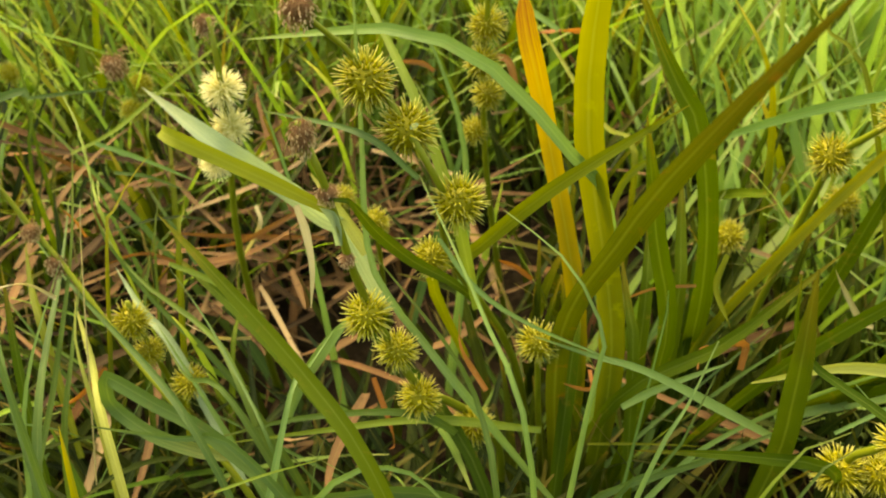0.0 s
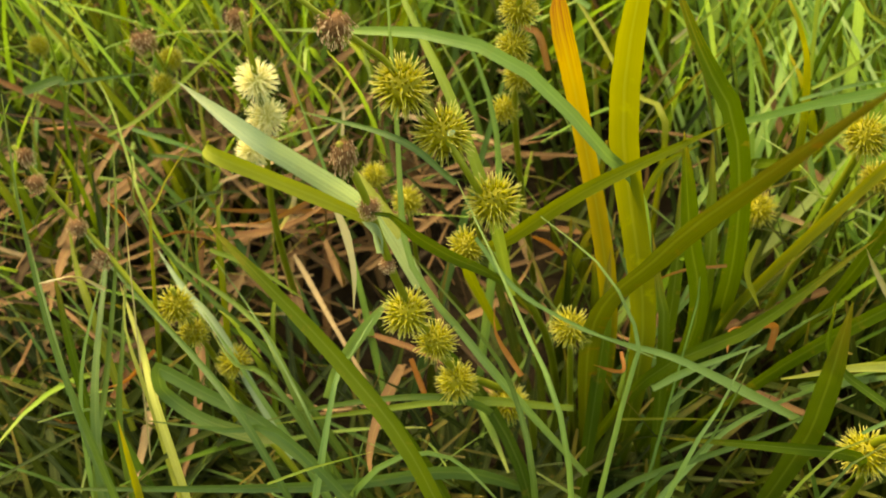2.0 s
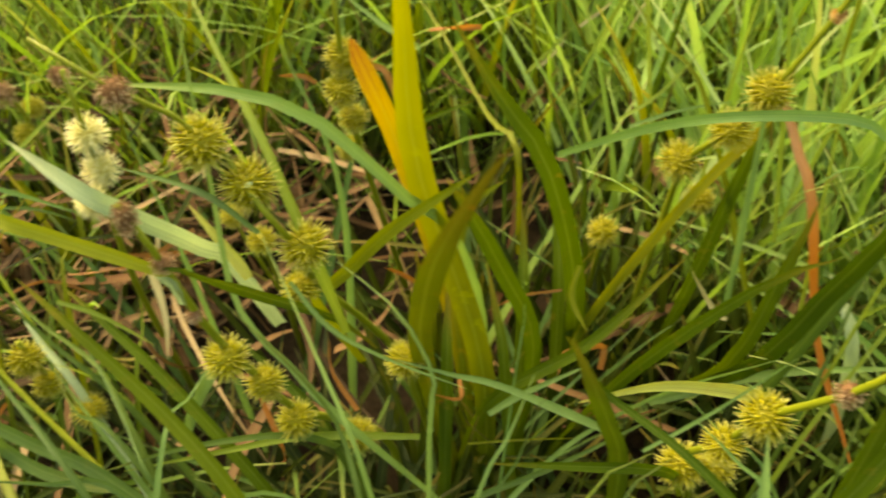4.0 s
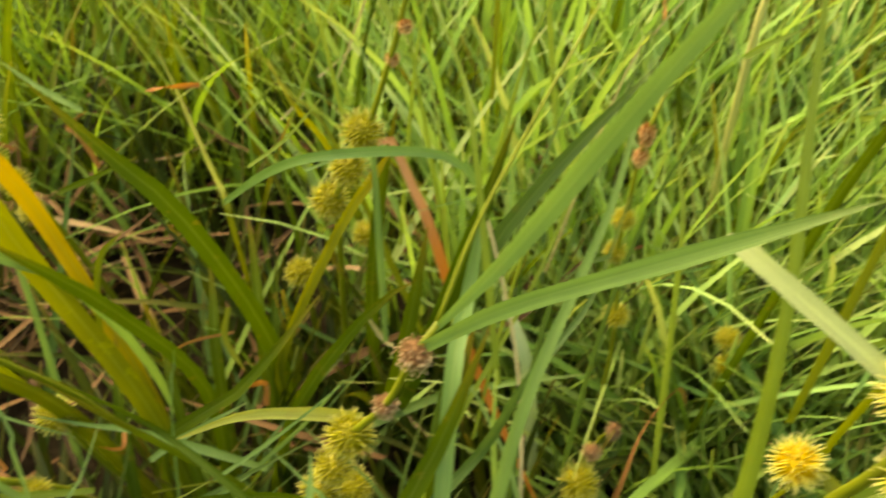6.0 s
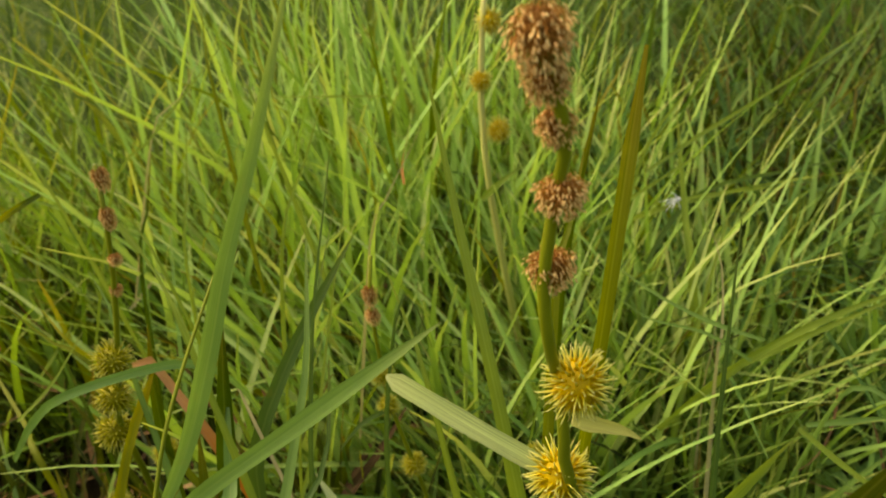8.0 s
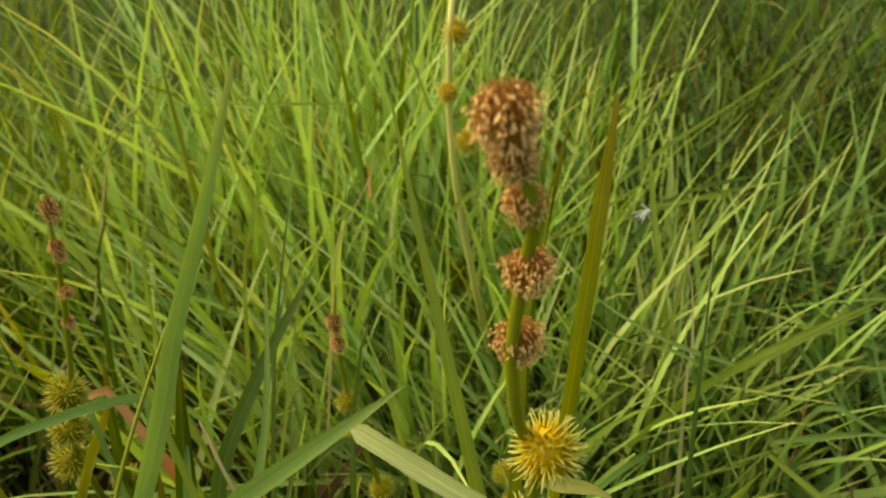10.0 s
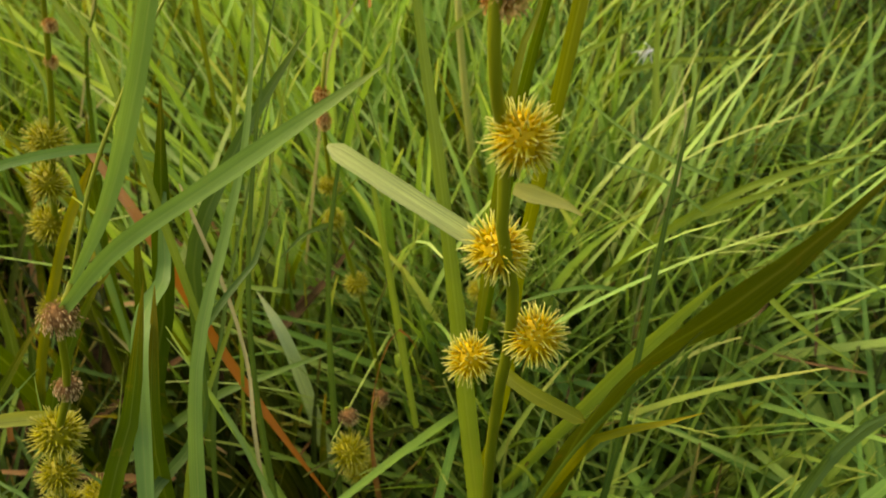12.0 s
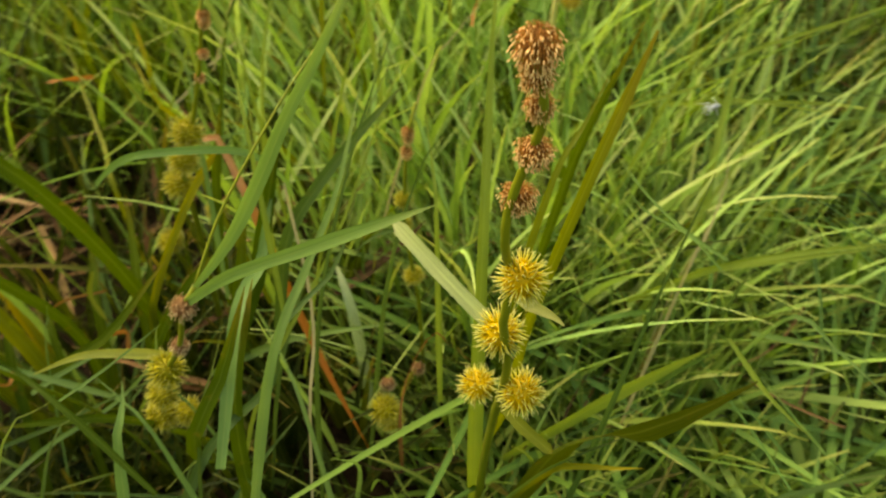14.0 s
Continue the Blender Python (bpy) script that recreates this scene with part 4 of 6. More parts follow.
def plant_grey_gap():
    p = plant_at(0.175, 0.345, "bur-reed with three green heads and a brown withered spike")
    tube("stem", p, [(0.175, 0.345, -0.01), (0.185, 0.325, 0.18), (0.187, 0.314, 0.228), (0.197, 0.294, 0.260), (0.206, 0.286, 0.284), (0.216, 0.280, 0.316), (0.223, 0.275, 0.340), (0.229, 0.275, 0.372)], 0.0026, 0.0010, STEM)
    head(p, (0.203, 0.2844, 0.2822), 0.0110)
    head(p, (0.1953, 0.2926, 0.2595), 0.0102)
    head(p, (0.1838, 0.3143, 0.2281), 0.0118)
    head(p, (0.200, 0.322, 0.200), 0.0090)
    spent(p, (0.229, 0.275, 0.367), 0.0037, 1.6, old=False)
    spent(p, (0.226, 0.274, 0.351), 0.0034, 1.7, old=False)
    spent(p, (0.2225, 0.2735, 0.333), 0.0031, old=False)
    spent(p, (0.217, 0.280, 0.317), 0.0031, old=False)
    blade("yellow_leaf", p, [(0.150, 0.32, 0.06), (0.148, 0.298, 0.133), (0.186, 0.297, 0.219), (0.214, 0.299, 0.262)], 0.0050, OLIVEYELLOW, taper="blunt", label="yellow-orange withering leaf")
    blade("dead_leaf", p, [(0.206, 0.300, 0.268), (0.2145, 0.297, 0.271), (0.222, 0.288, 0.254), (0.230, 0.276, 0.235), (0.246, 0.261, 0.170), (0.262, 0.238, 0.130), (0.282, 0.214, 0.085)], 0.0050, PINKDEAD, taper="strap", label="folded rusty dead leaf tip", twist=50, n=20)
    blade("leaf", p, [(0.20, 0.345, 0.04), (0.199, 0.305, 0.152), (0.208, 0.300, 0.235), (0.219, 0.303, 0.285)], 0.0070, STRAP)
    blade("leaf", p, [(0.20, 0.33, 0.04), (0.213, 0.248, 0.161), (0.231, 0.242, 0.214), (0.244, 0.234, 0.266), (0.258, 0.231, 0.318)], 0.0095, STRAP)
    blade("leaf", p, [(0.19, 0.32, 0.05), (0.207, 0.257, 0.149), (0.221, 0.260, 0.212), (0.228, 0.266, 0.245)], 0.0080, STRAP)
    blade("bluish_leaf", p, [(0.13, 0.33, 0.22), (0.161, 0.29, 0.262), (0.189, 0.262, 0.286), (0.233, 0.264, 0.282), (0.251, 0.266, 0.262), (0.256, 0.27, 0.235)], 0.0040, BLUELEAF, n=20)
    return p


def plant_brown_knob():
    p = plant_at(0.195, 0.235, "bur-reed leaning low with spent brown knobs above green seed heads")
    tube("stem", p, [(0.195, 0.235, -0.01), (0.186, 0.205, 0.13), (0.175, 0.198, 0.165), (0.184, 0.188, 0.19), (0.192, 0.181, 0.216), (0.206, 0.167, 0.247), (0.216, 0.1557, 0.282), (0.223, 0.157, 0.292)], 0.0022, 0.0012, STEM, n=24)
    tube("stem_tip", p, [(0.222, 0.157, 0.290), (0.237, 0.172, 0.318), (0.262, 0.196, 0.348), (0.278, 0.215, 0.362)], 0.0008, 0.0004, STEM, n=14, label="thin withered stem tip")
    head(p, (0.191, 0.1807, 0.2157), 0.0112)
    head(p, (0.1746, 0.1963, 0.1614), 0.0112)
    head(p, (0.183, 0.186, 0.191), 0.0098)
    head(p, (0.189, 0.196, 0.162), 0.0098)
    spent(p, (0.216, 0.1557, 0.2823), 0.0064)
    spent(p, (0.2054, 0.1679, 0.2461), 0.0050)
    blade("bract", p, [(0.217, 0.156, 0.283), (0.240, 0.146, 0.306), (0.274, 0.135, 0.327), (0.317, 0.120, 0.354)], 0.0050, BLUELEAF, taper="strap", n=18)
    blade("bract", p, [(0.217, 0.157, 0.284), (0.241, 0.153, 0.317), (0.258, 0.146, 0.350), (0.271, 0.136, 0.380), (0.285, 0.128, 0.408), (0.300, 0.120, 0.440)], 0.0074, BLUELEAF, taper="bract", n=18)
    blade("bract", p, [(0.196, 0.190, 0.214), (0.174, 0.186, 0.224), (0.152, 0.186, 0.225), (0.127, 0.187, 0.214)], 0.0062, YELLOWBRACT, taper="grass", label="pale yellow-green bract")
    blade("leaf", p, [(0.19, 0.22, 0.10), (0.164, 0.183, 0.177), (0.130, 0.177, 0.189), (0.095, 0.186, 0.176)], 0.0044, STRAP)
    blade("leaf", p, [(0.205, 0.23, 0.06), (0.201, 0.154, 0.184), (0.223, 0.159, 0.235), (0.240, 0.167, 0.280)], 0.0075, STRAP)
    blade("leaf", p, [(0.225, 0.26, 0.10), (0.243, 0.251, 0.203), (0.252, 0.252, 0.238), (0.282, 0.256, 0.280), (0.318, 0.262, 0.318)], 0.0068, GRASSLEAF)
    return p


def plant_thin_back():
    p = plant_at(0.325, 0.30, "slender bur-reed with three small yellow heads and a brown tip")
    tube("stem", p, [(0.325, 0.30, -0.01), (0.322, 0.275, 0.13), (0.318, 0.265, 0.184), (0.314, 0.265, 0.223), (0.3145, 0.264, 0.245), (0.317, 0.2626, 0.283), (0.322, 0.262, 0.305)], 0.0018, 0.0009, STEM)
    head(p, (0.3137, 0.2637, 0.2429), 0.0064)
    head(p, (0.3131, 0.2664, 0.2226), 0.0066)
    head(p, (0.3181, 0.2648, 0.1838), 0.0076)
    spent(p, (0.3175, 0.2626, 0.287), 0.0038, 1.7, old=False)
    spent(p, (0.3165, 0.2626, 0.276), 0.0036, 1.4, old=False)
    blade("bract", p, [(0.315, 0.265, 0.222), (0.298, 0.258, 0.224), (0.284, 0.252, 0.218)], 0.0030, GRASSLEAF, taper="grass")
    q = plant_at(0.445, 0.44, "far bur-reed with a pale stem and small yellow heads")
    tube("stem", q, [(0.445, 0.44, -0.01), (0.428, 0.41, 0.20), (0.425, 0.398, 0.29), (0.433, 0.398, 0.345), (0.442, 0.40, 0.38)], 0.0032, 0.0018, PALESTEM)
    head(q, (0.434, 0.394, 0.293), 0.0095, "gold")
    head(q, (0.428, 0.396, 0.325), 0.0085, "gold")
    head(q, (0.440, 0.399, 0.357), 0.0095, "gold")
    r = plant_at(0.39, 0.31, "small bur-reed with two yellow heads low in the grass")
    tube("stem", r, [(0.39, 0.31, -0.01), (0.387, 0.28, 0.10), (0.385, 0.276, 0.155)], 0.0018, 0.0010, STEM)
    head(r, (0.385, 0.276, 0.150), 0.0078)
    head(r, (0.387, 0.273, 0.132), 0.0078)
    s = plant_at(0.30, 0.26, "low bur-reed with a dim green head and brown scraps")
    tube("stem", s, [(0.30, 0.26, -0.01), (0.297, 0.235, 0.09), (0.297, 0.217, 0.15)], 0.0020, 0.0010, STEM)
    head(s, (0.294, 0.215, 0.122), 0.0115)
    head(s, (0.298, 0.225, 0.098), 0.0105)
    spent(s, (0.297, 0.214, 0.148), 0.0050)
    spent(s, (0.317, 0.240, 0.128), 0.0045, 1.4)
    tube("branch", s, [(0.299, 0.24, 0.08), (0.31, 0.245, 0.11), (0.317, 0.240, 0.13)], 0.0012, 0.0008, STEM, n=8)


def plant_main():
    p = plant_at(0.345, 0.185, "upright bur-reed with brown male heads above golden spiky heads")
    tube("stem", p, [(0.345, 0.185, -0.01), (0.344, 0.155, 0.14), (0.342, 0.127, 0.225), (0.3425, 0.1165, 0.255), (0.3420, 0.1080, 0.2830), (0.3402, 0.1062, 0.2979), (0.3386, 0.1050, 0.3100), (0.3392, 0.1035, 0.3215), (0.3400, 0.1050, 0.3364), (0.3368, 0.0985, 0.3483), (0.3353, 0.0950, 0.3590), (0.3355, 0.0942, 0.3710), (0.3380, 0.0930, 0.3835), (0.3408, 0.0922, 0.3940), (0.3416, 0.0865, 0.4080), (0.338, 0.085, 0.426)], 0.0028, 0.0013, STEM, n=56, sides=9)
    head(p, (0.3424, 0.0985, 0.3381), 0.0104, "gold")
    head(p, (0.3391, 0.1111, 0.299), 0.0108, "gold")
    head(p, (0.3485, 0.1078, 0.2663), 0.0108, "gold")
    head(p, (0.3359, 0.1363, 0.2375), 0.0102, "gold")
    spent(p, (0.3380, 0.0846, 0.4288), 0.0067, 1.1, old=False)
    spent(p, (0.3390, 0.0865, 0.4195), 0.0050, old=False)
    spent(p, (0.3408, 0.0885, 0.4095), 0.0046, old=False)
    spent(p, (0.3412, 0.0915, 0.3934), 0.0060, 0.9, old=False)
    spent(p, (0.3388, 0.0965, 0.3742), 0.0062, 0.9, old=False)
    blade("bract", p, [(0.340, 0.112, 0.296), (0.325, 0.128, 0.306), (0.304, 0.157, 0.3175)], 0.0060, STREAKBRACT, taper="blunt", label="pale bract with streaks")
    blade("bract", p, [(0.3440, 0.1095, 0.3180), (0.3500, 0.1065, 0.3155), (0.3562, 0.1040, 0.3125), (0.3600, 0.1020, 0.3095)], 0.0056, CREAMLEAF, taper="grass", label="short pale bract")
    blade("bract", p, [(0.340, 0.140, 0.236), (0.350, 0.120, 0.232), (0.364, 0.105, 0.226)], 0.0050, OLIVETIP, taper="blunt")
    blade("leaf", p, [(0.345, 0.175, 0.05), (0.340, 0.160, 0.15), (0.343, 0.176, 0.260), (0.350, 0.212, 0.335), (0.356, 0.238, 0.385)], 0.0100, LIGHTLEAF, taper="grass", n=20)
    blade("yellow_leaf", p, [(0.350, 0.215, 0.06), (0.3551, 0.1596, 0.1869), (0.3561, 0.1469, 0.2428), (0.3579, 0.1387, 0.2778), (0.3603, 0.1314, 0.3050), (0.3672, 0.1262, 0.3447), (0.3767, 0.1297, 0.3739), (0.3870, 0.1330, 0.4050)], 0.0044, OLIVETIP, taper="blunt", label="yellow-green leaf with a brown tip")
    blade("leaf", p, [(0.37, 0.27, 0.06), (0.395, 0.255, 0.22), (0.404, 0.245, 0.285), (0.421, 0.228, 0.362)], 0.0056, STRAP)
    blade("leaf", p, [(0.360, 0.175, 0.05), (0.372, 0.130, 0.185), (0.368, 0.085, 0.265), (0.372, 0.057, 0.3065), (0.386, 0.0505, 0.3240), (0.400, 0.0475, 0.3400)], 0.0165, DARKOLIVE, label="broad dark olive leaf", roll=-12, fold=0.18, n=24)
    blade("leaf", p, [(0.355, 0.165, 0.08), (0.366, 0.108, 0.210), (0.382, 0.097, 0.224), (0.399, 0.091, 0.230)], 0.0045, OLIVEYELLOW)
    blade("leaf", p, [(0.365, 0.20, 0.08), (0.413, 0.172, 0.168), (0.430, 0.162, 0.198), (0.4485, 0.1500, 0.2305)], 0.0066, LIGHTLEAF, taper="strap", label="light green leaf with a withered tip")
    blade("leaf", p, [(0.350, 0.155, 0.10), (0.357, 0.092, 0.235), (0.3727, 0.0613, 0.2994)], 0.0040, GRASSLEAF, taper="grass")
    return p


plant_open_side()
plant_spent_top()
plant_cream()
plant_small_pair()
plant_back_four()
plant_far_yellow()
plant_middle()
plant_withered()
plant_grey_gap()
plant_brown_knob()
plant_thin_back()
plant_main()


# ---------------------------------------------------------------- leaf clumps and single blades
def clump_yellow():
    c = plant_at(0.09, 0.275, "clump of broad yellow and olive bur-reed leaves", "bur_reed_leaf_clump", "bur-reed leaves", "leaf clumps")
    blade("leaf", c, [(0.10, 0.262, 0.02), (0.094, 0.250, 0.160), (0.069, 0.244, 0.272), (0.066, 0.238, 0.335), (0.066, 0.226, 0.375)], 0.0106, OLIVEYELLOW, taper="strap", n=20, label="broad yellow leaf", roll=5, fold=0.2)
    blade("leaf", c, [(0.09, 0.285, 0.02), (0.083, 0.281, 0.143), (0.0578, 0.2936, 0.2455), (0.0459, 0.2884, 0.2884), (0.0432, 0.2771, 0.3082)], 0.0082, YELLOW, taper="blunt", n=20, label="yellow leaf with an orange tip", roll=0)
    blade("leaf", c, [(0.085, 0.27, 0.02), (0.069, 0.235, 0.175), (0.074, 0.175, 0.278), (0.083, 0.140, 0.335), (0.094, 0.122, 0.370)], 0.0092, DARKOLIVE, n=20, label="olive leaf arching forward", roll=-15)
    blade("leaf", c, [(0.081, 0.258, 0.199), (0.083, 0.261, 0.218), (0.089, 0.266, 0.240), (0.102, 0.265, 0.254)], 0.0030, OLIVETIP, label="olive leaf with a rusty tip")
    blade("leaf", c, [(0.030, 0.300, 0.10), (0.012, 0.286, 0.165), (0.030, 0.262, 0.200), (0.057, 0.234, 0.252), (0.090, 0.199, 0.307)], 0.0056, OLIVETIP)
    blade("leaf", c, [(0.11, 0.27, 0.04), (0.119, 0.262, 0.154), (0.099, 0.240, 0.232), (0.080, 0.205, 0.300)], 0.0078, STRAP)
    blade("leaf", c, [(0.08, 0.27, 0.03), (0.099, 0.240, 0.145), (0.138, 0.249, 0.171), (0.180, 0.264, 0.214)], 0.0060, STRAP)
    blade("leaf", c, [(0.13, 0.28, 0.03), (0.16, 0.25, 0.15), (0.20, 0.235, 0.225), (0.22, 0.225, 0.25)], 0.0062, STRAP)
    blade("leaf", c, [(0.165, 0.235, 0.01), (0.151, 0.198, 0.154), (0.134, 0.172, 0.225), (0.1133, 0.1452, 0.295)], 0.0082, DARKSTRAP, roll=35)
    e = plant_at(0.02, 0.19, "olive bur-reed leaves lying low", "bur_reed_leaf_clump", "bur-reed leaves", "leaf clumps")
    blade("leaf", e, [(0.04, 0.225, 0.12), (0.014, 0.212, 0.155), (-0.030, 0.203, 0.158), (-0.072, 0.199, 0.143)], 0.0042, GRASSLEAF, taper="grass")
    blade("leaf", e, [(0.06, 0.17, 0.05), (0.045, 0.20, 0.12), (0.015, 0.235, 0.145), (-0.03, 0.27, 0.16)], 0.0060, STRAP)
    blade("leaf", e, [(-0.02, 0.22, 0.02), (-0.071, 0.241, 0.127), (-0.112, 0.260, 0.160), (-0.137, 0.273, 0.191), (-0.139, 0.283, 0.215)], 0.0050, GRASSLEAF, taper="grass")


def tuft(x, y, label):
    return plant_at(x, y, label, "grass_tuft", "grass", "grass tufts")


def tufts():
    a = tuft(0.07, 0.165, "long bluish grass blades bowed over at the front")
    blade("blade", a, [(0.07, 0.140, 0.04), (0.056, 0.152, 0.205), (0.036, 0.185, 0.241), (0.013, 0.223, 0.263)], 0.0034, BLUELEAF, taper="grass", n=18)
    blade("blade", a, [(0.07, 0.165, 0.03), (0.074, 0.176, 0.207), (0.0755, 0.182, 0.234), (0.063, 0.195, 0.252), (0.042, 0.210, 0.260)], 0.0034, BLUELEAF, taper="grass", n=22)
    blade("blade", a, [(0.06, 0.160, 0.03), (0.048, 0.171, 0.156), (0.039, 0.193, 0.182), (0.027, 0.200, 0.205), (-0.002, 0.212, 0.237)], 0.0042, GRASSLEAF, taper="grass", n=18)
    blade("blade", a, [(0.02, 0.225, 0.235), (0.035, 0.214, 0.222), (0.056, 0.208, 0.212), (0.087, 0.197, 0.208)], 0.0024, BLUELEAF, taper="grass")
    blade("blade", a, [(0.07, 0.165, 0.06), (0.085, 0.164, 0.174), (0.102, 0.169, 0.193), (0.113, 0.182, 0.221)], 0.0034, GRASSLEAF, taper="grass")
    blade("blade", a, [(0.06, 0.165, 0.10), (0.077, 0.168, 0.165), (0.124, 0.190, 0.170), (0.175, 0.220, 0.168)], 0.0042, GRASSLEAF, taper="grass")
    b = tuft(-0.02, 0.15, "broad bluish grass leaf folding back on itself")
    blade("blade", b, [(-0.025, 0.173, 0.136), (-0.046, 0.182, 0.150), (-0.067, 0.190, 0.162), (-0.085, 0.194, 0.169), (-0.105, 0.199, 0.177), (-0.106, 0.199, 0.172), (-0.107, 0.200, 0.159), (-0.089, 0.194, 0.150), (-0.059, 0.191, 0.143)], 0.0060, GRASSLEAF, taper="blunt", n=30)
    blade("blade", b, [(0.0, 0.155, 0.12), (-0.046, 0.172, 0.175), (-0.068, 0.172, 0.178), (-0.095, 0.168, 0.186)], 0.0050, GRASSLEAF, taper="grass", n=18)
    blade("blade", b, [(0.06, 0.125, 0.12), (0.0, 0.135, 0.165), (-0.06, 0.145, 0.160), (-0.13, 0.150, 0.130)], 0.0062, GRASSLEAF, taper="grass", n=18)
    blade("blade", b, [(-0.03, 0.14, 0.08), (0.0, 0.15, 0.155), (0.03, 0.16, 0.155), (0.055, 0.155, 0.13)], 0.0045, BLUELEAF, taper="grass", n=18)
    c = tuft(-0.13, 0.17, "upright light green grass blades")
    blade("blade", c, [(-0.10, 0.13, 0.03), (-0.109, 0.154, 0.186), (-0.121, 0.172, 0.221), (-0.129, 0.194, 0.260), (-0.132, 0.213, 0.295)], 0.0044, GRASSLEAF, taper="grass", n=18)
    blade("blade", c, [(-0.15, 0.16, 0.02), (-0.147, 0.186, 0.107), (-0.143, 0.215, 0.145), (-0.140, 0.252, 0.191), (-0.142, 0.279, 0.228)], 0.0044, GRASSLEAF, taper="grass", n=18)
    blade("blade", c, [(-0.14, 0.18, 0.02), (-0.137, 0.200, 0.120), (-0.134, 0.222, 0.160), (-0.136, 0.25, 0.185)], 0.0054, GRASSLEAF, taper="grass")
    blade("blade", c, [(-0.155, 0.17, 0.02), (-0.155, 0.196, 0.110), (-0.151, 0.215, 0.155), (-0.140, 0.245, 0.195)], 0.0036, BLUELEAF, taper="grass")
    blade("blade", c, [(-0.12, 0.16, 0.03), (-0.109, 0.165, 0.150), (-0.107, 0.168, 0.185)], 0.0036, OLIVEYELLOW, label="yellowing blade")
    blade("blade", c, [(-0.16, 0.20, 0.03), (-0.165, 0.225, 0.13), (-0.172, 0.250, 0.185)], 0.0050, STRAP)
    blade("blade", c, [(-0.115, 0.19, 0.06), (-0.12, 0.205, 0.13), (-0.132, 0.225, 0.165), (-0.135, 0.24, 0.180)], 0.0038, YELLOWBRACT, taper="grass", label="dry pale blade")
    d = tuft(-0.01, 0.27, "grass blade standing behind the seed heads")
    blade("blade", d, [(0.075, 0.215, 0.10), (0.0311, 0.2150, 0.1680), (0.0137, 0.2248, 0.1852), (0.002, 0.2281, 0.2006), (-0.0084, 0.238, 0.2180), (-0.012, 0.254, 0.265), (-0.016, 0.270, 0.325)], 0.0042, BLUELEAF, taper="grass", n=24)
    blade("blade", d, [(0.0348, 0.2444, 0.1855), (0.0261, 0.2462, 0.2246), (0.0163, 0.2563, 0.2488), (0.0050, 0.2730, 0.2669), (-0.0080, 0.2917, 0.2812), (-0.0196, 0.3094, 0.2929), (-0.0337, 0.3340, 0.3047)], 0.0060, LIGHTLEAF, taper="grass", n=20)
    blade("blade", d, [(-0.03, 0.28, 0.04), (-0.045, 0.285, 0.18), (-0.070, 0.315, 0.245)], 0.0046, BLUELEAF, taper="grass")
    blade("blade", d, [(0.02, 0.30, 0.04), (0.025, 0.32, 0.20), (0.0, 0.345, 0.27)], 0.0060, BLUELEAF, taper="grass")
    e = tuft(0.25, 0.16, "tall light green grass blades before the meadow")
    blade("blade", e, [(0.25, 0.19, 0.05), (0.262, 0.205, 0.20), (0.285, 0.225, 0.29), (0.315, 0.25, 0.36)], 0.0036, GRASSLEAF, taper="grass", n=18)
    blade("blade", e, [(0.28, 0.22, 0.05), (0.300, 0.235, 0.20), (0.318, 0.245, 0.265), (0.33, 0.240, 0.295), (0.334, 0.232, 0.270)], 0.0040, GRASSLEAF, taper="grass", n=18)
    blade("blade", e, [(0.27, 0.20, 0.04), (0.278, 0.165, 0.14), (0.268, 0.135, 0.195)], 0.0036, BLUELEAF, taper="grass")


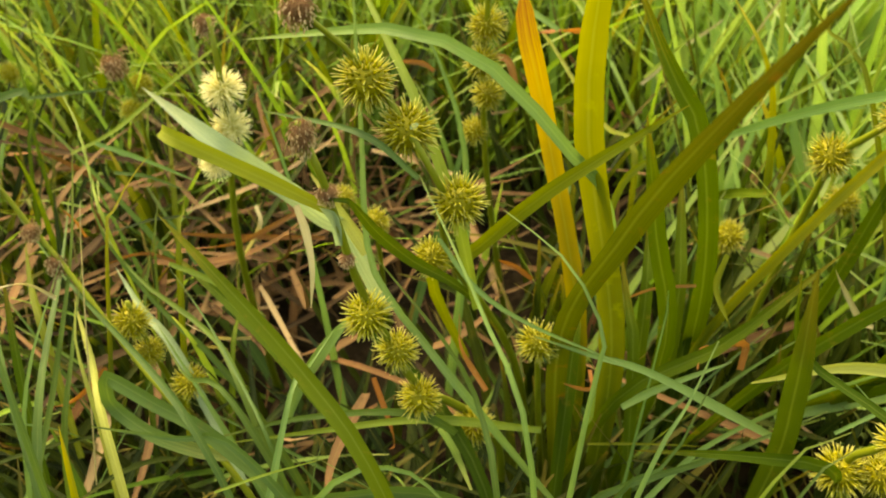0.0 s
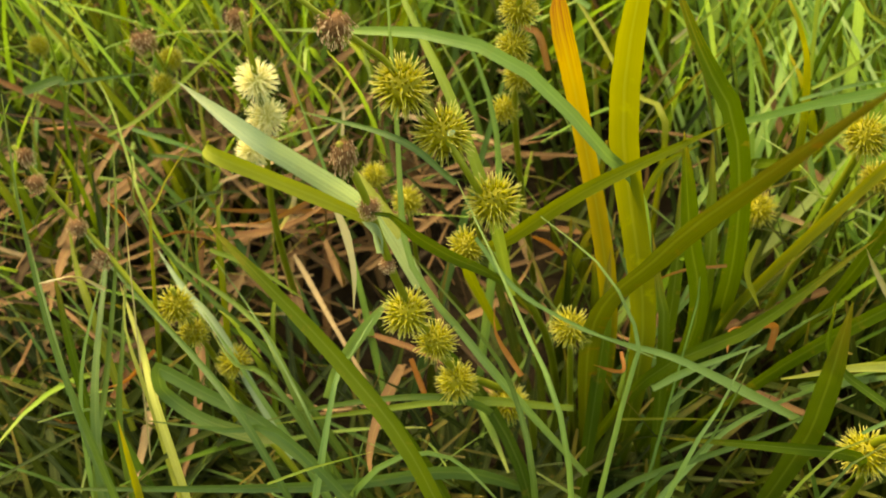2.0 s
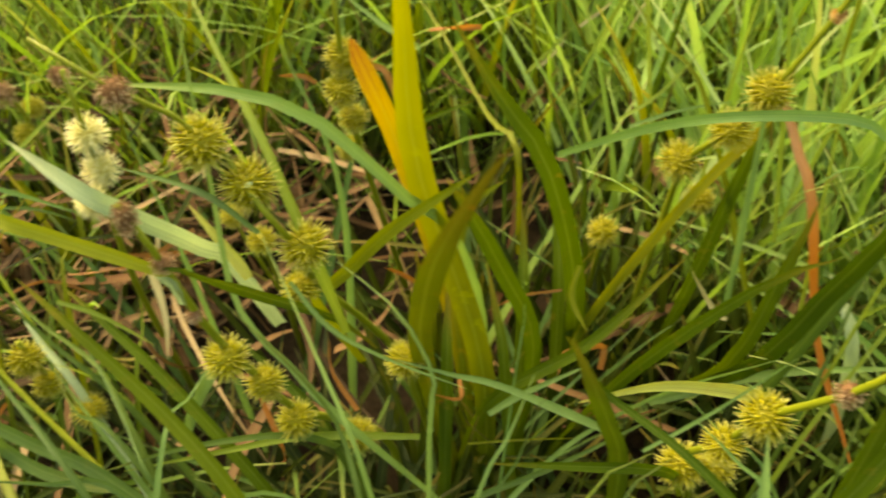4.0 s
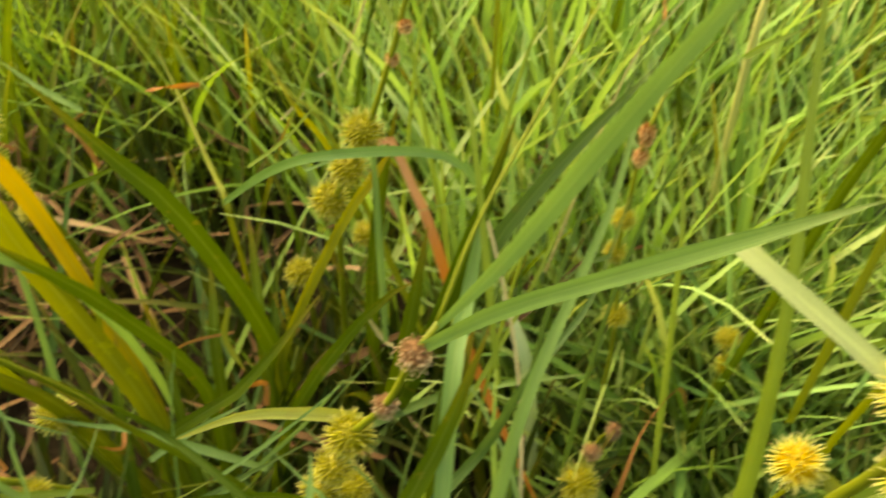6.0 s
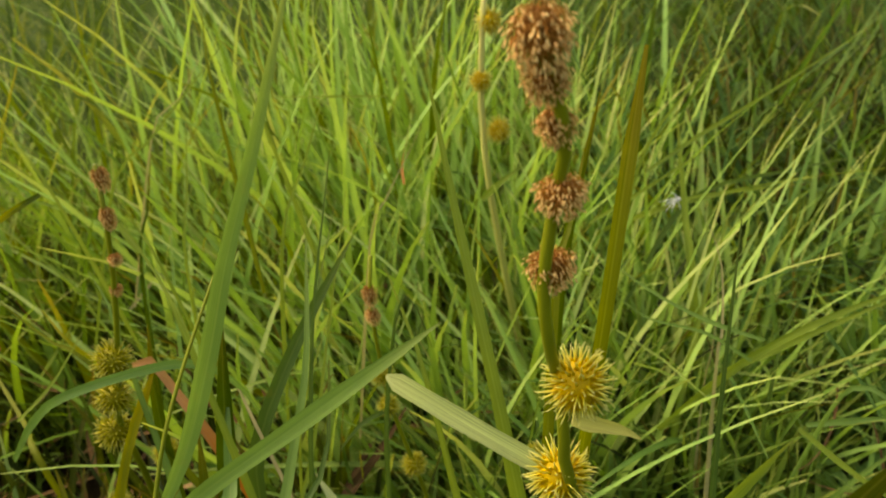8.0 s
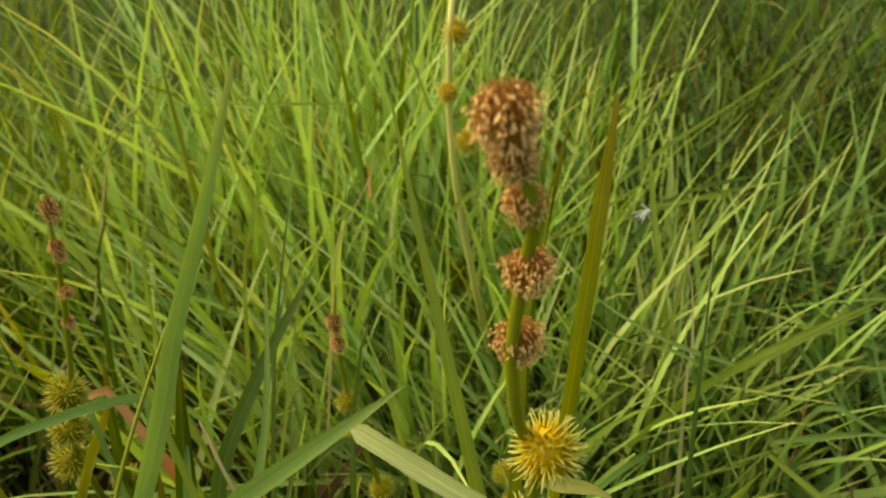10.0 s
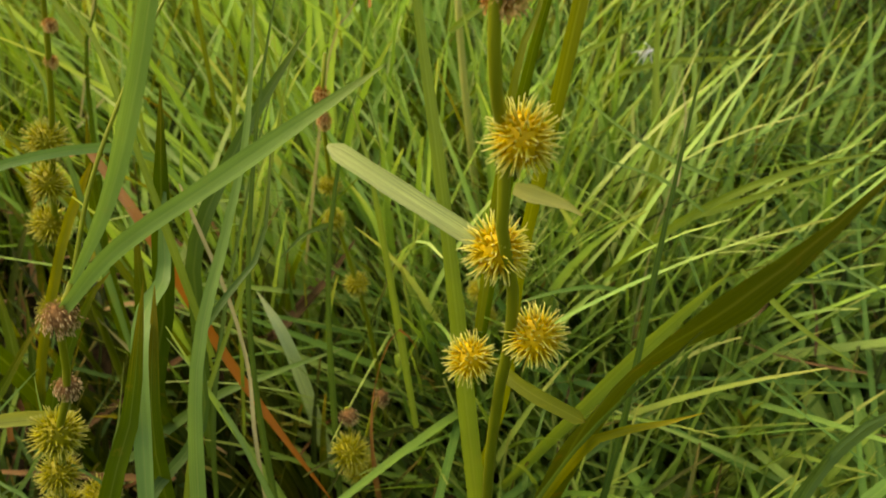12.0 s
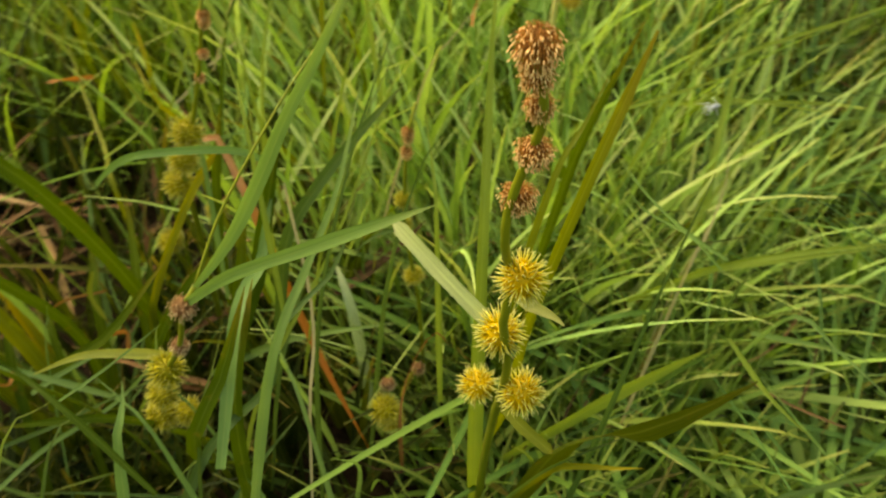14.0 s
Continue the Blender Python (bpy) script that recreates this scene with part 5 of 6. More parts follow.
def more_blades():
    a = tuft(-0.05, 0.15, "broad light green grass blades lying across the front")
    blade("blade", a, [(0.05, 0.205, 0.10), (0.015, 0.191, 0.132), (-0.038, 0.170, 0.147), (-0.145, 0.164, 0.137)], 0.0070, GRASSLEAF, taper="grass", n=18)
    blade("blade", a, [(-0.05, 0.16, 0.05), (-0.02, 0.17, 0.15), (0.012, 0.182, 0.158), (0.045, 0.17, 0.13)], 0.0042, BLUELEAF, taper="grass", n=18)
    blade("blade", a, [(0.03, 0.19, 0.04), (0.001, 0.203, 0.117), (-0.055, 0.245, 0.155), (-0.118, 0.293, 0.166)], 0.0066, STRAP, n=18)
    blade("blade", a, [(-0.03, 0.19, 0.06), (-0.07, 0.215, 0.13), (-0.105, 0.245, 0.16)], 0.0046, BLUELEAF, taper="grass")
    b = tuft(0.24, 0.18, "dark green blades at the foot of the brown knob")
    blade("blade", b, [(0.215, 0.165, 0.03), (0.221, 0.167, 0.192), (0.239, 0.190, 0.262)], 0.0080, STRAP)
    blade("blade", b, [(0.262, 0.235, 0.04), (0.255, 0.222, 0.105), (0.247, 0.192, 0.190), (0.242, 0.165, 0.262)], 0.0046, BLUELEAF, taper="grass")
    blade("blade", b, [(0.215, 0.22, 0.04), (0.238, 0.234, 0.158), (0.280, 0.30, 0.235), (0.324, 0.359, 0.295)], 0.0030, GRASSLEAF, taper="grass", n=18)
    blade("blade", b, [(0.285, 0.27, 0.05), (0.279, 0.279, 0.138), (0.269, 0.307, 0.165)], 0.0072, PALELEAF, label="short pale blade")
    c = tuft(0.45, 0.18, "long grass stalks lying over the matted grass")
    blade("blade", c, [(0.36, 0.12, 0.06), (0.385, 0.120, 0.19), (0.408, 0.137, 0.27), (0.430, 0.154, 0.332)], 0.0046, GRASSLEAF, taper="grass", n=18)
    blade("blade", c, [(0.50, 0.38, 0.15), (0.586, 0.427, 0.185), (0.70, 0.455, 0.165), (0.80, 0.48, 0.14)], 0.0050, GRASSLEAF, taper="grass", n=18)
    blade("blade", c, [(0.42, 0.075, 0.14), (0.463, 0.095, 0.176), (0.537, 0.109, 0.176), (0.60, 0.125, 0.16)], 0.0050, GRASSLEAF, taper="grass", n=18)
    d = tuft(0.30, 0.20, "twisted rusty dead leaf in the grass")
    blade("dead_leaf", d, [(0.302, 0.21, 0.06), (0.303, 0.19, 0.150), (0.311, 0.195, 0.185), (0.324, 0.200, 0.203), (0.332, 0.205, 0.185)], 0.0032, WITHERED, twist=140, n=18)
    blade("dead_leaf", d, [(0.262, 0.150, 0.070), (0.240, 0.152, 0.095), (0.226, 0.150, 0.088), (0.222, 0.158, 0.105), (0.236, 0.166, 0.108)], 0.0055, WITHERED, twist=200, n=20)


def front_blades():
    a = tuft(-0.10, 0.17, "long straight grass blades fanning out over brown litter")
    blade("blade", a, [(-0.113, 0.148, 0.112), (-0.140, 0.188, 0.162), (-0.175, 0.240, 0.176), (-0.215, 0.299, 0.184)], 0.0033, GRASSLEAF, taper="grass", n=16)
    blade("blade", a, [(-0.125, 0.148, 0.104), (-0.137, 0.195, 0.154), (-0.156, 0.265, 0.171), (-0.177, 0.321, 0.174)], 0.0048, GRASSLEAF, taper="grass", n=16)
    blade("blade", a, [(-0.030, 0.144, 0.136), (-0.066, 0.178, 0.186), (-0.139, 0.246, 0.178), (-0.190, 0.295, 0.177)], 0.0037, GRASSLEAF, taper="grass", n=16)
    blade("blade", a, [(-0.029, 0.176, 0.115), (-0.060, 0.215, 0.165), (-0.085, 0.247, 0.159), (-0.127, 0.275, 0.163), (-0.164, 0.315, 0.166)], 0.0041, GRASSLEAF, taper="grass", n=16)
    blade("blade", a, [(-0.067, 0.218, 0.087), (-0.103, 0.252, 0.137), (-0.127, 0.274, 0.141), (-0.150, 0.298, 0.147)], 0.0045, PALELEAF, taper="strap", n=16)
    blade("blade", a, [(-0.085, 0.155, 0.103), (-0.111, 0.197, 0.153), (-0.128, 0.226, 0.156), (-0.154, 0.264, 0.155)], 0.0036, YELLOWBRACT, taper="strap", n=16)
    blade("blade", a, [(-0.157, 0.234, 0.075), (-0.182, 0.273, 0.125), (-0.196, 0.294, 0.133), (-0.208, 0.317, 0.144)], 0.0044, OLIVETIP, taper="strap", n=16)
    blade("blade", a, [(-0.021, 0.175, 0.117), (-0.060, 0.203, 0.167), (-0.083, 0.219, 0.158), (-0.103, 0.242, 0.155)], 0.0039, GRASSLEAF, taper="grass", n=16)
    blade("blade", a, [(-0.038, 0.146, 0.133), (-0.031, 0.193, 0.183), (-0.029, 0.215, 0.176), (-0.023, 0.232, 0.179)], 0.0034, BLUELEAF, taper="grass", n=16)
    blade("blade", a, [(-0.082, 0.233, 0.058), (-0.090, 0.282, 0.108), (-0.095, 0.312, 0.111), (-0.103, 0.341, 0.127)], 0.0043, STRAP, taper="grass", n=16)
    blade("blade", a, [(-0.124, 0.241, 0.056), (-0.139, 0.288, 0.106), (-0.150, 0.322, 0.114), (-0.157, 0.362, 0.127)], 0.0043, STRAP, taper="grass", n=16)


def crossing_blades():
    a = tuft(0.250, 0.200, "long grass blades standing between the seed heads")
    blade("blade", a, [(0.226, 0.129, 0.158), (0.247, 0.152, 0.247), (0.268, 0.175, 0.285), (0.282, 0.190, 0.310), (0.295, 0.212, 0.345)], 0.0063, BLUELEAF, taper="grass", n=18)
    blade("blade", a, [(0.200, 0.188, 0.068), (0.225, 0.209, 0.155), (0.272, 0.247, 0.225), (0.296, 0.273, 0.269), (0.324, 0.304, 0.321)], 0.0031, LIGHTLEAF, taper="grass", n=18)
    blade("blade", a, [(0.183, 0.272, 0.104), (0.231, 0.267, 0.133), (0.265, 0.264, 0.142), (0.304, 0.258, 0.151)], 0.0066, BLUELEAF, taper="grass", n=18)
    blade("blade", a, [(0.249, 0.198, 0.217), (0.243, 0.230, 0.305), (0.239, 0.249, 0.330), (0.231, 0.265, 0.347)], 0.0038, LIGHTLEAF, taper="grass", n=18)
    blade("blade", a, [(0.170, 0.127, 0.110), (0.206, 0.154, 0.182), (0.239, 0.178, 0.201), (0.252, 0.164, 0.256), (0.277, 0.186, 0.268), (0.290, 0.198, 0.303)], 0.0062, GRASSLEAF, taper="grass", n=18)
    blade("blade", a, [(0.218, 0.132, 0.200), (0.230, 0.181, 0.248), (0.239, 0.216, 0.247), (0.244, 0.227, 0.264), (0.249, 0.235, 0.278)], 0.0062, BLUELEAF, taper="strap", n=18)
    blade("blade", a, [(0.246, 0.245, 0.124), (0.267, 0.262, 0.217), (0.282, 0.273, 0.247), (0.301, 0.298, 0.264)], 0.0024, LIGHTLEAF, taper="grass", n=18)
    blade("dry_stalk", a, [(0.250, 0.134, 0.104), (0.256, 0.177, 0.180), (0.260, 0.207, 0.198), (0.259, 0.230, 0.220), (0.254, 0.250, 0.246), (0.250, 0.270, 0.262)], 0.0016, DRYSTALK, taper="blunt", n=18, label="pale dry grass stalk")
    b = tuft(0.070, 0.200, "bluish grass blades crossing in front of the leaf clump")
    blade("blade", b, [(0.152, 0.208, 0.164), (0.103, 0.216, 0.185), (0.081, 0.220, 0.188), (0.058, 0.224, 0.192)], 0.0047, BLUELEAF, taper="grass", n=18)
    blade("blade", b, [(0.075, 0.154, 0.141), (0.108, 0.191, 0.147), (0.136, 0.223, 0.139), (0.168, 0.222, 0.174), (0.191, 0.187, 0.239)], 0.0033, BLUELEAF, taper="grass", n=18)
    blade("blade", b, [(0.194, 0.116, 0.210), (0.156, 0.146, 0.238), (0.129, 0.166, 0.248), (0.113, 0.152, 0.288)], 0.0042, STRAP, taper="grass", n=18)
    blade("blade", b, [(0.152, 0.330, 0.020), (0.143, 0.305, 0.150), (0.121, 0.286, 0.243), (0.099, 0.282, 0.281), (0.080, 0.277, 0.317)], 0.0100, STRAP, taper="strap", n=18)
    blade("blade", b, [(0.203, 0.405, 0.109), (0.183, 0.393, 0.203), (0.165, 0.382, 0.245), (0.152, 0.404, 0.262)], 0.0064, OLIVEYELLOW, taper="grass", n=18)
    blade("blade", b, [(0.070, 0.123, 0.126), (0.091, 0.152, 0.210), (0.101, 0.165, 0.225), (0.109, 0.178, 0.240)], 0.0030, BLUELEAF, taper="grass", n=18)
    blade("blade", b, [(0.066, 0.228, 0.133), (0.017, 0.220, 0.143), (-0.025, 0.213, 0.139), (-0.065, 0.206, 0.134)], 0.0047, LIGHTLEAF, taper="grass", n=18)
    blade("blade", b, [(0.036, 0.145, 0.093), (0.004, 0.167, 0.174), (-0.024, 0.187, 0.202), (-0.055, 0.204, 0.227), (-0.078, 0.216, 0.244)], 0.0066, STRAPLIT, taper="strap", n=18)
    c = tuft(0.470, 0.250, "pale tall grass blades rising from the mat")
    blade("blade", c, [(0.523, 0.328, 0.082), (0.537, 0.354, 0.173), (0.548, 0.377, 0.207), (0.568, 0.413, 0.263)], 0.0084, LIGHTLEAF, taper="grass", n=18)
    blade("blade", c, [(0.449, 0.266, 0.022), (0.476, 0.286, 0.109), (0.516, 0.316, 0.164), (0.561, 0.344, 0.220)], 0.0065, LIGHTLEAF, taper="grass", n=18)
    blade("blade", c, [(0.473, 0.268, 0.052), (0.493, 0.278, 0.147), (0.502, 0.282, 0.168), (0.515, 0.293, 0.191), (0.524, 0.308, 0.210)], 0.0018, DRYSTALK, taper="grass", n=18)
    blade("blade", c, [(0.519, 0.541, 0.099), (0.537, 0.501, 0.138), (0.570, 0.425, 0.186), (0.686, 0.446, 0.162), (0.679, 0.322, 0.220)], 0.0051, LIGHTLEAF, taper="grass", n=18)
    blade("blade", c, [(0.456, 0.266, 0.144), (0.496, 0.248, 0.184), (0.533, 0.232, 0.207), (0.611, 0.244, 0.197)], 0.0057, LIGHTLEAF, taper="grass", n=18)
    blade("blade", c, [(0.347, 0.161, 0.226), (0.373, 0.181, 0.313), (0.386, 0.191, 0.331), (0.398, 0.201, 0.350)], 0.0053, OLIVETIP, taper="grass", n=18)


# ---------------------------------------------------------------- blades crossing in the foreground and over the litter
def blades_margin():
    g = tuft(-0.135, 0.269, "thin grass blades and stalks over brown litter")
    blade("blade", g, [(-0.130, 0.286, 0.102), (-0.141, 0.286, 0.182), (-0.155, 0.307, 0.190), (-0.170, 0.333, 0.204), (-0.184, 0.352, 0.209), (-0.211, 0.381, 0.228)], 0.0023, LIGHTLEAF, taper="grass", n=16)
    blade("blade", g, [(-0.223, 0.330, 0.046), (-0.224, 0.365, 0.161), (-0.225, 0.383, 0.184), (-0.223, 0.397, 0.201), (-0.229, 0.410, 0.219), (-0.235, 0.429, 0.244)], 0.0035, STRAP, taper="grass", n=16)
    blade("blade", g, [(-0.213, 0.352, 0.057), (-0.230, 0.385, 0.171), (-0.238, 0.403, 0.194), (-0.248, 0.418, 0.215), (-0.254, 0.438, 0.240)], 0.0036, STRAP, taper="grass", n=16)
    blade("blade", g, [(-0.132, 0.220, 0.083), (-0.124, 0.255, 0.197), (-0.122, 0.263, 0.208), (-0.116, 0.273, 0.219), (-0.107, 0.281, 0.229)], 0.0029, OLIVEYELLOW, taper="grass", n=16)
    blade("blade", g, [(-0.105, 0.241, 0.067), (-0.103, 0.276, 0.182), (-0.102, 0.283, 0.191), (-0.102, 0.290, 0.200)], 0.0031, OLIVETIP, taper="strap", n=16)
    blade("blade", g, [(-0.124, 0.254, 0.054), (-0.122, 0.290, 0.168), (-0.121, 0.306, 0.189)], 0.0022, GRASSLEAF, taper="grass", n=16)
    blade("blade", g, [(-0.159, 0.326, 0.202), (-0.134, 0.323, 0.196), (-0.107, 0.319, 0.188)], 0.0031, BLUELEAF, taper="grass", n=16)
    blade("blade", g, [(-0.158, 0.334, 0.180), (-0.140, 0.334, 0.179), (-0.120, 0.332, 0.173)], 0.0026, GRASSLEAF, taper="grass", n=16)
    blade("blade", g, [(-0.186, 0.346, 0.182), (-0.164, 0.356, 0.192), (-0.133, 0.376, 0.215), (-0.108, 0.391, 0.232), (-0.085, 0.402, 0.244)], 0.0027, LIGHTLEAF, taper="grass", n=16)
    blade("blade", g, [(-0.189, 0.328, 0.224), (-0.191, 0.330, 0.226), (-0.209, 0.325, 0.221)], 0.0043, GRASSLEAF, taper="blunt", n=16)
    blade("blade", g, [(-0.200, 0.345, 0.214), (-0.175, 0.349, 0.217), (-0.155, 0.352, 0.219)], 0.0026, GRASSLEAF, taper="grass", n=16)
    blade("dry_stalk", g, [(-0.129, 0.202, 0.101), (-0.123, 0.238, 0.216), (-0.122, 0.245, 0.225), (-0.119, 0.251, 0.233)], 0.0011, DRYSTALK, taper="grass", n=16)
    blade("blade", g, [(-0.107, 0.271, 0.175), (-0.087, 0.268, 0.169), (-0.061, 0.260, 0.157)], 0.0033, LIGHTLEAF, taper="grass", n=16)
    blade("blade", g, [(-0.025, 0.179, 0.087), (-0.037, 0.181, 0.167), (-0.058, 0.211, 0.170), (-0.080, 0.240, 0.171), (-0.107, 0.270, 0.174)], 0.0021, GRASSLEAF, taper="grass", n=16)
    blade("blade", g, [(-0.047, 0.151, 0.179), (-0.031, 0.156, 0.184), (-0.011, 0.161, 0.189)], 0.0013, LIGHTLEAF, taper="grass", n=16)
    blade("blade", g, [(-0.032, 0.136, 0.040), (-0.021, 0.172, 0.154), (-0.017, 0.185, 0.171)], 0.0019, GRASSLEAF, taper="grass", n=16)


def blades_litter():
    g = tuft(-0.002, 0.314, "brown dead leaves lying across the soil")
    blade("dead_leaf", g, [(-0.0287, 0.2181, 0.2503), (-0.0245, 0.2120, 0.2433), (-0.0214, 0.2041, 0.2346), (-0.0205, 0.1949, 0.2248)], 0.0036, DRYSTALK, taper="grass", label="tan dead leaf hanging down", twist=30, n=16)
    blade("dead_leaf", g, [(-0.0187, 0.2876, 0.1755), (-0.0243, 0.2920, 0.1830), (-0.0358, 0.2994, 0.1952), (-0.0473, 0.3081, 0.2043)], 0.0075, YELLOWBRACT, taper="grass", label="yellowed leaf", n=14)
    blade("blade", g, [(-0.0520, 0.2404, 0.1082), (-0.0446, 0.2440, 0.1288), (-0.0326, 0.2477, 0.1505), (-0.0186, 0.2495, 0.1727)], 0.0056, BLUELEAF, taper="strap", n=14)
    blade("dead_leaf", g, [(-0.140, 0.234, 0.183), (-0.153, 0.236, 0.188), (-0.167, 0.230, 0.188)], 0.0025, DRYSTALK, taper="strap", twist=150, n=16)
    blade("dead_leaf", g, [(-0.069, 0.355, 0.148), (-0.101, 0.339, 0.136), (-0.143, 0.333, 0.131)], 0.0035, WITHERED, taper="strap", twist=133, n=16)
    blade("dead_leaf", g, [(-0.058, 0.364, 0.124), (-0.116, 0.354, 0.128), (-0.150, 0.355, 0.127)], 0.0031, WITHERED, taper="strap", twist=60, n=16)
    blade("dead_leaf", g, [(-0.067, 0.384, 0.163), (-0.069, 0.395, 0.180), (-0.094, 0.402, 0.199)], 0.0026, DRYSTALK, taper="strap", twist=111, n=16)
    blade("dead_leaf", g, [(-0.085, 0.297, 0.105), (-0.101, 0.290, 0.111), (-0.121, 0.298, 0.112)], 0.0024, DRYSTALK, taper="strap", twist=114, n=16)
    blade("dead_leaf", g, [(-0.133, 0.241, 0.135), (-0.145, 0.230, 0.125), (-0.157, 0.222, 0.125)], 0.0025, RUST, taper="strap", twist=96, n=16)
    blade("dead_leaf", g, [(-0.144, 0.273, 0.185), (-0.146, 0.272, 0.195), (-0.153, 0.273, 0.202)], 0.0020, RUST, taper="strap", twist=80, n=16)
    blade("dead_leaf", g, [(-0.095, 0.361, 0.146), (-0.091, 0.350, 0.139), (-0.106, 0.339, 0.115)], 0.0028, DRYSTALK, taper="strap", twist=107, n=16)
    blade("dead_leaf", g, [(-0.216, 0.415, 0.118), (-0.245, 0.412, 0.138), (-0.276, 0.416, 0.132)], 0.0046, WITHERED, taper="strap", twist=150, n=16)
    blade("dead_leaf", g, [(-0.120, 0.324, 0.126), (-0.147, 0.325, 0.135), (-0.169, 0.315, 0.132)], 0.0024, WITHERED, taper="strap", twist=90, n=16)
    blade("dead_leaf", g, [(0.000, 0.412, 0.210), (-0.007, 0.411, 0.215), (-0.023, 0.412, 0.215)], 0.0030, WITHERED, taper="strap", twist=80, n=16)
    blade("dead_leaf", g, [(-0.009, 0.241, 0.143), (0.002, 0.224, 0.123), (-0.000, 0.223, 0.117)], 0.0028, RUST, taper="strap", label="orange dead leaf", twist=123, n=16)
    blade("dead_leaf", g, [(0.136, 0.268, 0.205), (0.133, 0.261, 0.192), (0.141, 0.252, 0.178)], 0.0030, OLIVETIP, taper="strap", label="olive leaf with a brown curled tip", twist=60, n=16)
    blade("dead_leaf", g, [(0.148, 0.247, 0.160), (0.149, 0.252, 0.170), (0.142, 0.250, 0.172), (0.131, 0.253, 0.165), (0.128, 0.239, 0.165)], 0.0035, RUST, taper="strap", label="rusty curled dead leaf", twist=120, n=16)
    blade("dead_leaf", g, [(0.061, 0.320, 0.141), (0.052, 0.322, 0.147), (0.042, 0.327, 0.147)], 0.0028, RUST, taper="strap", twist=66, n=16)
    blade("dead_leaf", g, [(0.048, 0.401, 0.202), (0.041, 0.405, 0.222), (0.031, 0.417, 0.220), (0.044, 0.418, 0.229)], 0.0041, WITHERED, taper="strap", twist=90, n=16)
    blade("dead_leaf", g, [(0.095, 0.485, 0.208), (0.074, 0.481, 0.210), (0.058, 0.486, 0.205)], 0.0043, RUST, taper="strap", twist=177, n=16)
    blade("dead_leaf", g, [(0.132, 0.283, 0.175), (0.111, 0.276, 0.177), (0.094, 0.275, 0.166)], 0.0018, WITHERED, taper="strap", twist=80, n=16)
    blade("dead_leaf", g, [(0.041, 0.217, 0.167), (0.030, 0.229, 0.178), (0.028, 0.239, 0.187)], 0.0029, RUST, taper="strap", label="orange dead leaf", twist=117, n=16)
    blade("dead_leaf", g, [(0.084, 0.240, 0.160), (0.084, 0.231, 0.158), (0.072, 0.234, 0.157)], 0.0021, RUST, taper="strap", twist=60, n=16)
    blade("dead_leaf", g, [(0.210, 0.274, 0.166), (0.205, 0.278, 0.167), (0.192, 0.291, 0.185)], 0.0027, DRYSTALK, taper="strap", twist=103, n=16)
    blade("dead_leaf", g, [(0.181, 0.384, 0.333), (0.168, 0.386, 0.329), (0.143, 0.383, 0.321)], 0.0033, OLIVEYELLOW, taper="strap", twist=83, n=16)


